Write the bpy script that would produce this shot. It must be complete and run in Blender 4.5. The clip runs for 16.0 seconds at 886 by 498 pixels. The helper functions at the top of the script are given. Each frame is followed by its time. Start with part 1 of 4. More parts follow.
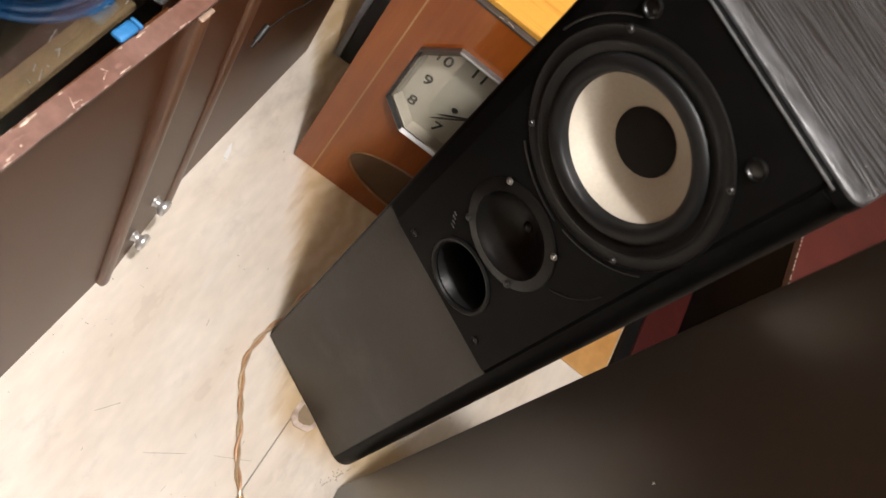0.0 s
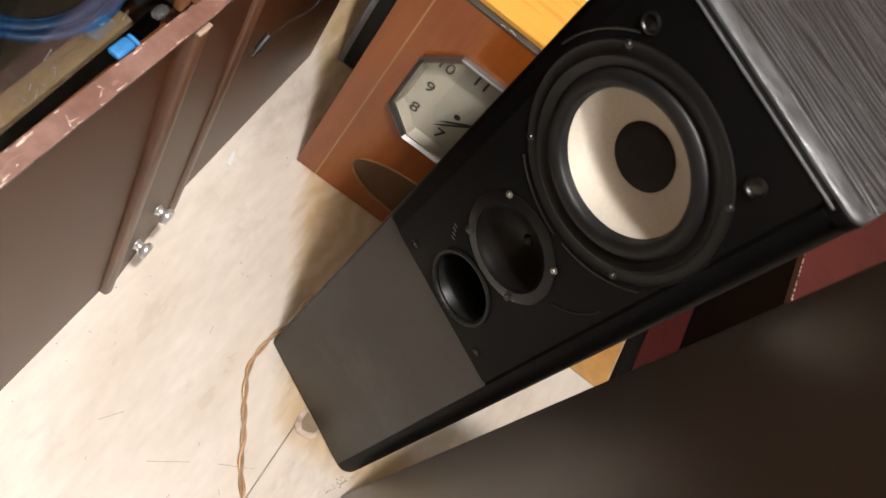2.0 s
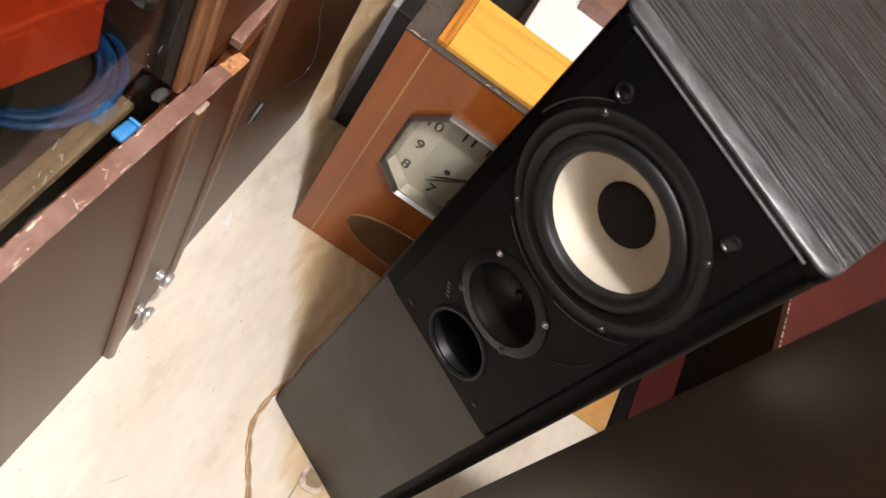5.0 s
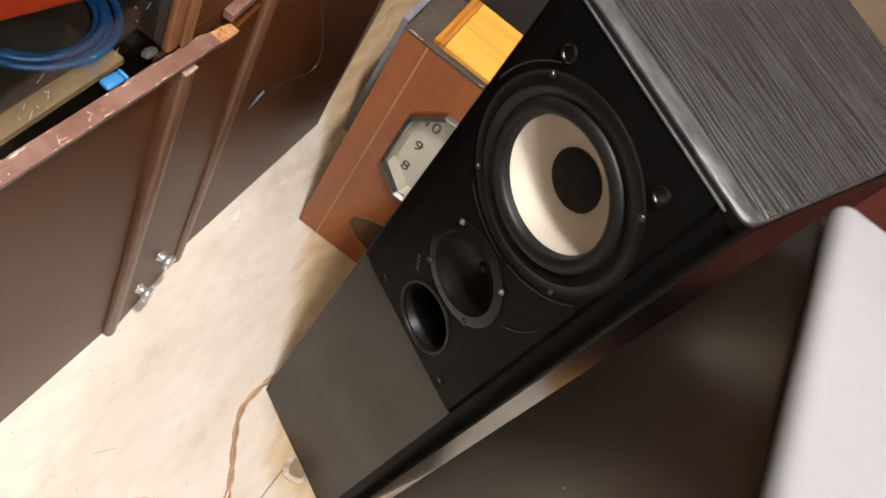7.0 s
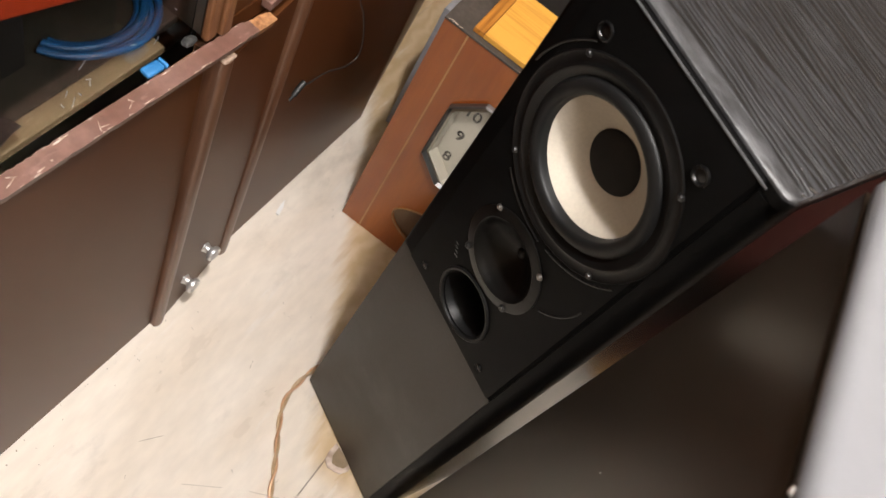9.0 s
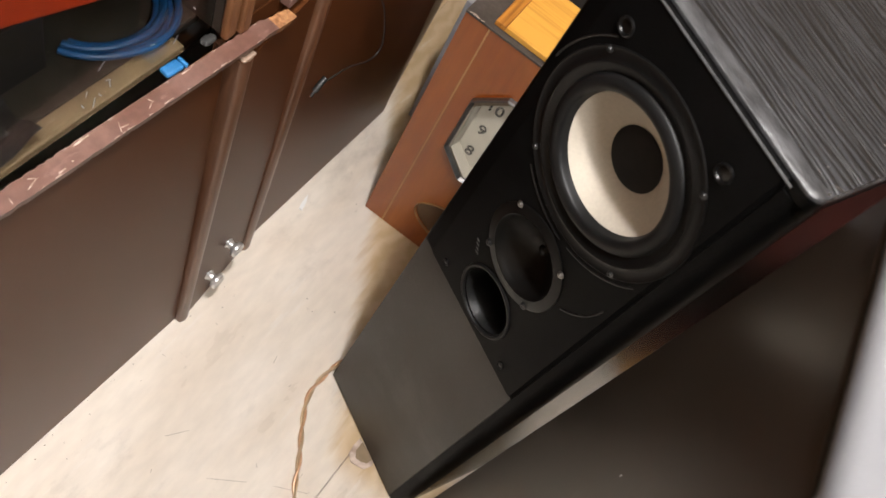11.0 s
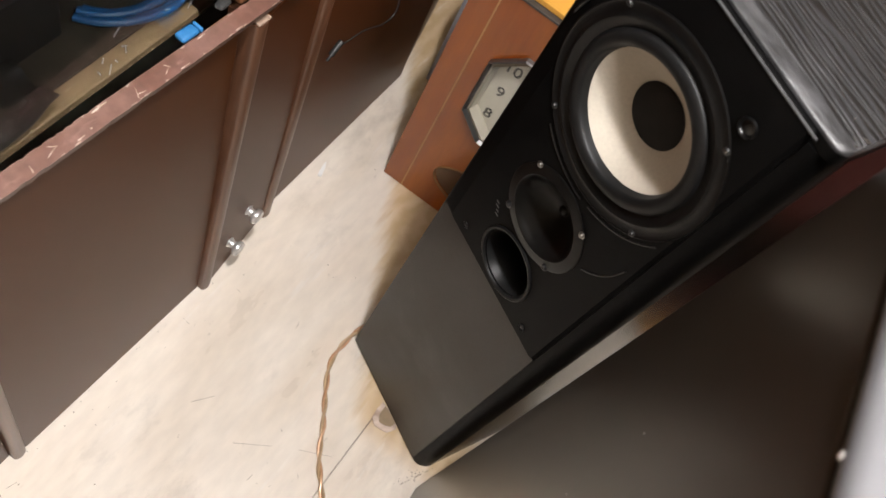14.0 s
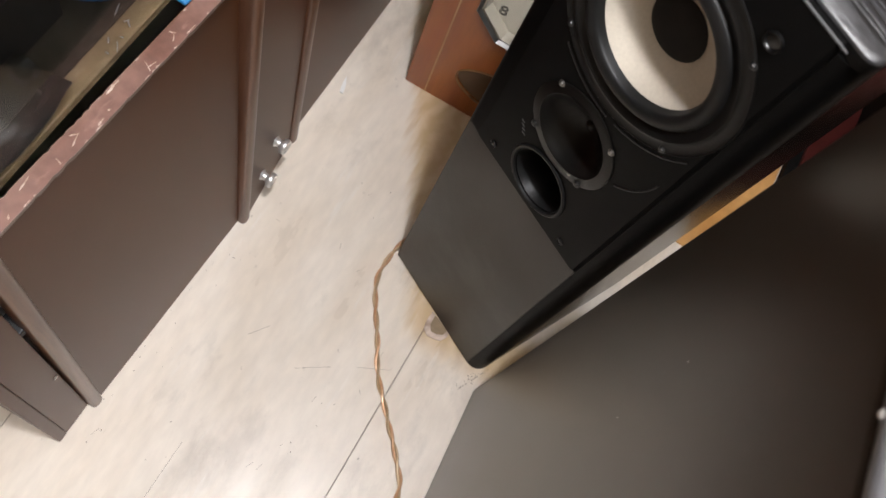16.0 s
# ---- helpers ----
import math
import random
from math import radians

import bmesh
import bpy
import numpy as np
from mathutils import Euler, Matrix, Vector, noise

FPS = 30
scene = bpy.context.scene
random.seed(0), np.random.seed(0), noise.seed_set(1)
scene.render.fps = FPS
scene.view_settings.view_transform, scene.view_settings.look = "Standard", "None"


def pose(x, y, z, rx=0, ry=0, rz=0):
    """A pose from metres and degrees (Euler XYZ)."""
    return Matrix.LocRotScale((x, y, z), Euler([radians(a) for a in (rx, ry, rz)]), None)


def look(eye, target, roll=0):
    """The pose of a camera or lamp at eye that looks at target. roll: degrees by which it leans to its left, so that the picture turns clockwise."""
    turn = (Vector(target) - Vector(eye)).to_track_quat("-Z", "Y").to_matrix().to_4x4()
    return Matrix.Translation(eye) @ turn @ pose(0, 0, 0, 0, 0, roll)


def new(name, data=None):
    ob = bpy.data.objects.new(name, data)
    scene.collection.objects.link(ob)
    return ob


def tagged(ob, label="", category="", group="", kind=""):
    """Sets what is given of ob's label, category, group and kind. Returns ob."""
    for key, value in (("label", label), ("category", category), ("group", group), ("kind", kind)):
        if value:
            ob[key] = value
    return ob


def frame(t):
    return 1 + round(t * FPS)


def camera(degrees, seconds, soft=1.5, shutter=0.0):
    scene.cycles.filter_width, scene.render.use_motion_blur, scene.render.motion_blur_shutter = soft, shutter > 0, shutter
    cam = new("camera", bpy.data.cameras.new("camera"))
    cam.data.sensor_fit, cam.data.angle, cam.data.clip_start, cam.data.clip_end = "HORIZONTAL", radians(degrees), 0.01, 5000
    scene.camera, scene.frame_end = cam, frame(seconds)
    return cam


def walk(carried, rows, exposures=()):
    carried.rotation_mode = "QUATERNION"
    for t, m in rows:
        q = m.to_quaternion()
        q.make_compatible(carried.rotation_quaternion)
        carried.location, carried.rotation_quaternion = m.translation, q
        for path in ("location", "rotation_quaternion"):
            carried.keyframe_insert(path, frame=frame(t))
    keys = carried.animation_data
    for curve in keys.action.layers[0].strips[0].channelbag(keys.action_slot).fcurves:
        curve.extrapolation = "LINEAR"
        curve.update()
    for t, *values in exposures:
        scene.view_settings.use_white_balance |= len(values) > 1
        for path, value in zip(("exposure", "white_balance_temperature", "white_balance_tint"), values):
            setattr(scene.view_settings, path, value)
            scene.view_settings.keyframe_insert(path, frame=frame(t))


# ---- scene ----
cam = camera(55.2, 16.0)
METRES, EYE, TILT, LEAN, TURN = 8.0, 1.5, 0.0, 0.0, 0.0
PATH = [
    (0, (0.223, -0.542, 1.32), (-0.061, 0.602, -0.295), 49.2),
    (0.5, (0.224, -0.543, 1.32), (-0.06, 0.597, -0.298), 49.2),
    (1, (0.22, -0.536, 1.323), (-0.062, 0.603, -0.297), 49.1),
    (1.5, (0.217, -0.534, 1.324), (-0.066, 0.6, -0.299), 49.0),
    (2, (0.213, -0.528, 1.327), (-0.075, 0.599, -0.3), 48.7),
    (2.5, (0.21, -0.507, 1.334), (-0.084, 0.627, -0.286), 48.1),
    (3, (0.213, -0.52, 1.35), (-0.1, 0.617, -0.266), 47.2),
    (3.5, (0.206, -0.52, 1.352), (-0.121, 0.624, -0.255), 46.1),
    (4, (0.202, -0.525, 1.359), (-0.15, 0.628, -0.238), 45.2),
    (6.3, (0.213, -0.543, 1.363), (-0.167, 0.621, -0.219), 42.1),
    (6.5, (0.259, -0.54, 1.374), (-0.17, 0.608, -0.207), 42.7),
    (7, (0.325, -0.524, 1.379), (-0.197, 0.607, -0.186), 41.3),
    (7.5, (0.337, -0.505, 1.382), (-0.195, 0.61, -0.19), 40.6),
    (8, (0.342, -0.511, 1.374), (-0.204, 0.579, -0.211), 39.8),
    (8.5, (0.344, -0.512, 1.371), (-0.218, 0.551, -0.228), 38.8),
    (9, (0.34, -0.515, 1.373), (-0.232, 0.523, -0.238), 37.9),
    (11.5, (0.335, -0.504, 1.374), (-0.237, 0.461, -0.282), 36.2),
    (12, (0.338, -0.508, 1.37), (-0.221, 0.438, -0.302), 36.2),
    (12.5, (0.34, -0.508, 1.37), (-0.211, 0.426, -0.31), 35.9),
    (13, (0.341, -0.51, 1.369), (-0.205, 0.419, -0.316), 35.8),
    (13.5, (0.341, -0.509, 1.369), (-0.202, 0.416, -0.319), 35.7),
    (14, (0.338, -0.505, 1.369), (-0.198, 0.415, -0.324), 35.7),
    (14.5, (0.335, -0.502, 1.37), (-0.184, 0.404, -0.336), 35.8),
    (15, (0.32, -0.489, 1.379), (-0.076, 0.332, -0.401), 35.7),
    (15.5, (0.303, -0.479, 1.387), (-0.061, 0.293, -0.422), 34.7),
    (16, (0.291, -0.478, 1.396), (-0.041, 0.251, -0.436), 34.2),
]
walk(cam, [(t, look(eye, target, roll)) for t, eye, target, roll in PATH], exposures=[(0, 0.06, 6500, 10), (2, 0.11, 6500, 10), (4, 0.24, 6500, 10), (7, 0.19, 6550, 10), (7.5, 0.15, 6550, 10), (9, 0.01, 6500, 10), (12, -0.04, 6400, 10), (14, -0.05, 6350, 10), (15, -0.13, 6200, 10), (16, -0.27, 6150, 10)])

LAMPS, LAMP_RGB = [((0.33, -0.34, 2.5), 163, 0.05), ((1.05, -0.36, 2.3), 75, 0.10)], (0.975, 0.950, 0.945)
cam.data.dof.use_dof, cam.data.dof.focus_distance, cam.data.dof.aperture_fstop = True, 1.05, 8.0

# ---- light ----
world = bpy.data.worlds.new("room_air")
scene.world = world
world.use_nodes = True
world.node_tree.nodes["Background"].inputs[0].default_value = (1.0, 0.86, 0.7, 1)
world.node_tree.nodes["Background"].inputs[1].default_value = 0.003
for place, watts, size in LAMPS:
    bulb_data = bpy.data.lights.new("ceiling_bulb", "POINT")
    bulb_data.energy, bulb_data.shadow_soft_size, bulb_data.color = watts, size, LAMP_RGB
    bulb = new("ceiling_bulb", bulb_data)
    bulb.location = place


# ---- materials ----
def mat(name, base, rough=0.5, metal=0.0, alt=None, scale=8.0, stretch=(1, 1, 1), detail=4.0, fine=0.0, fine_scale=60.0, bump=0.0,
        bump_scale=120.0, coat=0.0, coat_rough=0.05, spec=0.5, rough_var=0.0, lo=0.35, hi=0.65, island=0.0, distort=0.0):
    """Two scales of colour change, roughness change and fine relief, in object space."""
    m = bpy.data.materials.new(name)
    m.use_nodes = True
    nt = m.node_tree
    N, L = nt.nodes, nt.links
    b = N["Principled BSDF"]
    b.inputs["Roughness"].default_value, b.inputs["Metallic"].default_value = rough, metal
    b.inputs["Coat Weight"].default_value, b.inputs["Coat Roughness"].default_value = coat, coat_rough
    b.inputs["Specular IOR Level"].default_value = spec
    tc, mp = N.new("ShaderNodeTexCoord"), N.new("ShaderNodeMapping")
    mp.inputs["Scale"].default_value = stretch
    L.new(tc.outputs["Object"], mp.inputs["Vector"])
    big = N.new("ShaderNodeTexNoise")
    big.inputs["Scale"].default_value, big.inputs["Detail"].default_value, big.inputs["Distortion"].default_value = scale, detail, distort
    L.new(mp.outputs[0], big.inputs["Vector"])
    ramp = N.new("ShaderNodeValToRGB")
    ramp.color_ramp.elements[0].position, ramp.color_ramp.elements[1].position = lo, hi
    ramp.color_ramp.elements[0].color, ramp.color_ramp.elements[1].color = (*base, 1), (*(alt or base), 1)
    L.new(big.outputs["Fac"], ramp.inputs["Fac"])
    out = ramp.outputs["Color"]
    small = N.new("ShaderNodeTexNoise")
    small.inputs["Scale"].default_value, small.inputs["Detail"].default_value = fine_scale, 3
    L.new(mp.outputs[0], small.inputs["Vector"])
    if fine:
        mr = N.new("ShaderNodeMapRange")
        mr.inputs["To Min"].default_value, mr.inputs["To Max"].default_value = 1 - fine, 1 + fine
        mr.inputs["From Min"].default_value, mr.inputs["From Max"].default_value = 0.3, 0.7
        L.new(small.outputs["Fac"], mr.inputs["Value"])
        mul = N.new("ShaderNodeVectorMath")
        mul.operation = "MULTIPLY"
        L.new(out, mul.inputs[0]), L.new(mr.outputs[0], mul.inputs[1])
        out = mul.outputs[0]
    if island:
        oi, mr2, mul2 = N.new("ShaderNodeObjectInfo"), N.new("ShaderNodeMapRange"), N.new("ShaderNodeVectorMath")
        mr2.inputs["To Min"].default_value, mr2.inputs["To Max"].default_value = 1 - island, 1 + island
        mul2.operation = "MULTIPLY"
        L.new(oi.outputs["Random"], mr2.inputs["Value"])
        L.new(out, mul2.inputs[0]), L.new(mr2.outputs[0], mul2.inputs[1])
        out = mul2.outputs[0]
    L.new(out, b.inputs["Base Color"])
    if rough_var:
        mr3 = N.new("ShaderNodeMapRange")
        mr3.inputs["To Min"].default_value, mr3.inputs["To Max"].default_value = max(0.02, rough - rough_var), rough + rough_var
        mr3.inputs["From Min"].default_value, mr3.inputs["From Max"].default_value = 0.3, 0.7
        L.new(big.outputs["Fac"], mr3.inputs["Value"]), L.new(mr3.outputs[0], b.inputs["Roughness"])
    if bump:
        rel, bp = N.new("ShaderNodeTexNoise"), N.new("ShaderNodeBump")
        rel.inputs["Scale"].default_value, rel.inputs["Detail"].default_value = bump_scale, 4
        L.new(mp.outputs[0], rel.inputs["Vector"])
        bp.inputs["Strength"].default_value, bp.inputs["Distance"].default_value = bump, 0.002
        L.new(rel.outputs["Fac"], bp.inputs["Height"]), L.new(bp.outputs[0], b.inputs["Normal"])
    return m


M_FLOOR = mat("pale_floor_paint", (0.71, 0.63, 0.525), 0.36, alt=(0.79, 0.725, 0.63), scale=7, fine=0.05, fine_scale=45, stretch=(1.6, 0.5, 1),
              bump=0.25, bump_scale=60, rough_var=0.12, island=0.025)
M_HARD = mat("orange_hardboard", (0.50, 0.25, 0.07), 0.5, alt=(0.58, 0.32, 0.11), scale=9, fine=0.08, bump=0.1)
M_BROWN = mat("brown_laminate", (0.066, 0.0208, 0.0060), 0.36, alt=(0.083, 0.0282, 0.0090), scale=2.5, detail=1.5, fine=0.02, fine_scale=90, spec=0.17, lo=0.2, hi=0.8)
M_TALL = mat("grey_brown_laminate", (0.033, 0.0240, 0.0165), 0.29, alt=(0.045, 0.0335, 0.0240), scale=4, fine=0.03, fine_scale=160, spec=0.80)
M_STRIP = mat("brown_wood_trim", (0.095, 0.040, 0.020), 0.30, alt=(0.14, 0.064, 0.034), scale=10, stretch=(6, 6, 0.4), fine=0.12, fine_scale=40, bump=0.06, spec=0.5)
M_POST = mat("worn_orange_brown_edge", (0.15, 0.058, 0.02), 0.4, alt=(0.24, 0.11, 0.05), scale=16, stretch=(6, 6, 0.5), fine=0.2, fine_scale=60, bump=0.15)
M_SLAB = mat("worn_red_brown_paint", (0.130, 0.062, 0.045), 0.42, alt=(0.190, 0.105, 0.082), scale=14, fine=0.15, fine_scale=90, bump=0.35, bump_scale=90)
M_CHIPB = mat("raw_chipboard", (0.20, 0.08, 0.028), 0.8, alt=(0.42, 0.20, 0.08), scale=120, fine=0.2, fine_scale=300, bump=0.6, bump_scale=250)
M_SPLINT = mat("chipped_pale_wood", (0.38, 0.27, 0.20), 0.8, alt=(0.58, 0.48, 0.41), scale=60, fine=0.1)
M_KNOB = mat("polished_knob", (0.70, 0.69, 0.67), 0.30, 0.75, alt=(0.78, 0.77, 0.75), scale=40)
M_GAP = mat("gap_black", (0.006, 0.006, 0.007), 0.5, alt=(0.01, 0.01, 0.011), scale=30)
M_NICHE = mat("yellowed_shelf_board", (0.21, 0.145, 0.075), 0.5, alt=(0.27, 0.19, 0.105), scale=12, stretch=(1, 1, 1), fine=0.1, bump=0.1)
M_SHELF = mat("dark_varnished_shelf", (0.020, 0.017, 0.012), 0.4, alt=(0.05, 0.042, 0.03), scale=9, fine=0.15, bump=0.1)
M_DARKIN = mat("dark_shelf_interior", (0.035, 0.024, 0.016), 0.6, alt=(0.05, 0.035, 0.025), scale=6)
M_BLUE = mat("blue_cable_sheath", (0.006, 0.066, 0.19), 0.42, alt=(0.008, 0.085, 0.235), scale=20, fine=0.05)
M_BLUELT = mat("light_blue_tape", (0.014, 0.125, 0.31), 0.55, alt=(0.025, 0.17, 0.40), scale=90, fine=0.1)
M_ORANGE = mat("orange_red_plastic", (0.62, 0.045, 0.008), 0.4, alt=(0.70, 0.065, 0.012), scale=6, fine=0.03)
M_BAG = mat("smoky_film", (0.006, 0.006, 0.0055), 0.4, alt=(0.018, 0.017, 0.015), scale=15, bump=0.3, bump_scale=40)
M_BAFFLE = mat("black_satin_plastic", (0.0030, 0.0030, 0.0030), 0.42, alt=(0.0045, 0.0044, 0.0044), scale=20, fine=0.1, fine_scale=300, bump=0.05, bump_scale=500, rough_var=0.05, spec=0.05)
M_LOWER = mat("dark_grey_vinyl_front", (0.017, 0.0126, 0.0088), 0.42, alt=(0.027, 0.0208, 0.0150), scale=7, fine=0.12, fine_scale=260, bump=0.10, bump_scale=420, spec=0.38,
              rough_var=0.07)
M_SIDE = mat("black_vinyl_side", (0.004, 0.0039, 0.0038), 0.24, alt=(0.006, 0.0058, 0.0055), scale=12, stretch=(5, 5, 0.4), fine=0.2, fine_scale=60, bump=0.03, spec=0.19)
M_RUBBER = mat("black_rubber_surround", (0.006, 0.006, 0.006), 0.46, alt=(0.009, 0.009, 0.009), scale=30, fine=0.05, spec=0.24)
M_GLOSS = mat("black_gloss_ring", (0.003, 0.003, 0.003), 0.38, alt=(0.005, 0.005, 0.005), scale=30, spec=0.25)
M_CONE = mat("cream_woven_cone", (0.50, 0.455, 0.375), 0.55, alt=(0.575, 0.525, 0.435), scale=9, fine=0.05, fine_scale=300, bump=0.12, bump_scale=700)
M_CAP = mat("black_felt_cap", (0.006, 0.005, 0.0042), 0.85, alt=(0.009, 0.0075, 0.006), scale=60, fine=0.15)
M_STEEL = mat("dull_screw_steel", (0.22, 0.21, 0.20), 0.4, 1.0, alt=(0.42, 0.41, 0.39), scale=80)
M_DARKST = mat("blackened_screw", (0.05, 0.05, 0.05), 0.3, 0.8, alt=(0.08, 0.08, 0.08), scale=80)
M_MARK = mat("grey_printed_mark", (0.07, 0.07, 0.066), 0.6, alt=(0.09, 0.09, 0.085), scale=80)
M_WOOD = mat("lacquered_orange_brown_wood", (0.275, 0.060, 0.0032), 0.38, alt=(0.345, 0.087, 0.0055), scale=5, stretch=(5, 5, 0.6), fine=0.07, fine_scale=30,
             coat=0.65, coat_rough=0.03, bump=0.02, spec=0.3)
M_INLAY = mat("light_wood_inlay", (0.42, 0.19, 0.06), 0.4, alt=(0.5, 0.25, 0.09), scale=20)
M_CLKTOP = mat("dusty_charcoal_edge", (0.045, 0.036, 0.028), 0.5, alt=(0.075, 0.06, 0.05), scale=25, fine=0.2, fine_scale=120, bump=0.2)
M_DIAL = mat("ivory_dial", (0.50, 0.47, 0.38), 0.35, alt=(0.58, 0.54, 0.44), scale=10, fine=0.03, coat=0.25, coat_rough=0.05)
M_DIAL2 = mat("silvered_dial_rim", (0.36, 0.33, 0.26), 0.45, 0.0, alt=(0.43, 0.39, 0.31), scale=10)
M_INK = mat("dark_numeral_paint", (0.020, 0.017, 0.012), 0.5, alt=(0.03, 0.026, 0.02), scale=50)
M_PENDG = mat("smoked_brown_glass", (0.075, 0.034, 0.014), 0.2, alt=(0.11, 0.05, 0.02), scale=6, coat=0.5)
M_PEND = mat("cream_line", (0.26, 0.13, 0.05), 0.4, alt=(0.32, 0.17, 0.07), scale=40)
M_BOXB = mat("black_painted_board", (0.007, 0.007, 0.0075), 0.5, alt=(0.011, 0.011, 0.0115), scale=10, fine=0.1)
M_BOXG = mat("grey_board_edge", (0.23, 0.23, 0.25), 0.5, alt=(0.30, 0.30, 0.32), scale=12, fine=0.1)
M_WHITE = mat("white_paper", (0.80, 0.79, 0.76), 0.6, alt=(0.84, 0.83, 0.8), scale=5, fine=0.02)
M_TOP = mat("white_enamel", (0.150, 0.152, 0.160), 0.30, alt=(0.168, 0.170, 0.178), scale=5, fine=0.02, bump=0.05)
M_RED = mat("red_brown_gloss_paint", (0.046, 0.0062, 0.0048), 0.45, alt=(0.064, 0.0095, 0.0075), scale=12, fine=0.1, bump=0.1)
M_WALL = mat("beige_wallpaper", (0.20, 0.145, 0.09), 0.8, alt=(0.24, 0.175, 0.115), scale=4, fine=0.05, bump=0.15)
M_CEIL = mat("ceiling_whitewash", (0.40, 0.37, 0.33), 0.9, alt=(0.45, 0.42, 0.38), scale=3, fine=0.03, bump=0.1)
M_COPPER = mat("copper_under_clear_sheath", (0.55, 0.30, 0.15), 0.35, 0.2, alt=(0.66, 0.42, 0.25), scale=60, coat=0.7, coat_rough=0.1)
M_COPPER2 = mat("tinned_wire_under_clear_sheath", (0.52, 0.36, 0.20), 0.3, 0.35, alt=(0.66, 0.50, 0.32), scale=60, coat=0.7, coat_rough=0.1)
M_GREYW = mat("dark_cord", (0.010, 0.009, 0.008), 0.5, alt=(0.018, 0.016, 0.014), scale=60)
# Near-black that carries the darkness inside and under the open red-brown cabinet.
M_VOID = mat("cabinet_shade_black", (0.0035, 0.0033, 0.0032), 0.7, alt=(0.006, 0.0056, 0.0054), scale=10, fine=0.1, spec=0.1)
M_CHIPEND = mat("splintered_trim_end", (0.20, 0.125, 0.085), 0.7, alt=(0.38, 0.28, 0.21), scale=90, fine=0.25, fine_scale=200, bump=0.5)
M_PUTTY = mat("grey_putty_lump", (0.016, 0.015, 0.014), 0.7, alt=(0.030, 0.029, 0.027), scale=120, bump=0.3)
M_DIRT = mat("dark_floor_scratch", (0.24, 0.19, 0.14), 0.8, alt=(0.40, 0.33, 0.26), scale=90)


def stain(m, colour, scale, lo, hi, amount, stretch=(1, 1, 1)):
    """Adds sparse stains with their own outline over a material's colour."""
    N, L = m.node_tree.nodes, m.node_tree.links
    b = N["Principled BSDF"]
    src = b.inputs["Base Color"].links[0].from_socket
    tc, mp, n, ramp, mix = (N.new("ShaderNode" + k) for k in ("TexCoord", "Mapping", "TexNoise", "ValToRGB", "Mix"))
    mp.inputs["Scale"].default_value, mp.inputs["Location"].default_value = stretch, (scale * 0.37, 0.2, 0)
    n.inputs["Scale"].default_value, n.inputs["Detail"].default_value, n.inputs["Roughness"].default_value = scale, 8, 0.65
    ramp.color_ramp.elements[0].position, ramp.color_ramp.elements[1].position = lo, hi
    ramp.color_ramp.elements[0].color, ramp.color_ramp.elements[1].color = (0, 0, 0, 1), (amount, amount, amount, 1)
    mix.data_type = "RGBA"
    col = [i for i in mix.inputs if i.type == "RGBA"]
    L.new(tc.outputs["Object"], mp.inputs[0]), L.new(mp.outputs[0], n.inputs["Vector"]), L.new(n.outputs["Fac"], ramp.inputs[0])
    L.new(ramp.outputs[0], mix.inputs[0]), L.new(src, col[0])
    col[1].default_value = (*colour, 1)
    L.new([o for o in mix.outputs if o.type == "RGBA"][0], b.inputs["Base Color"])


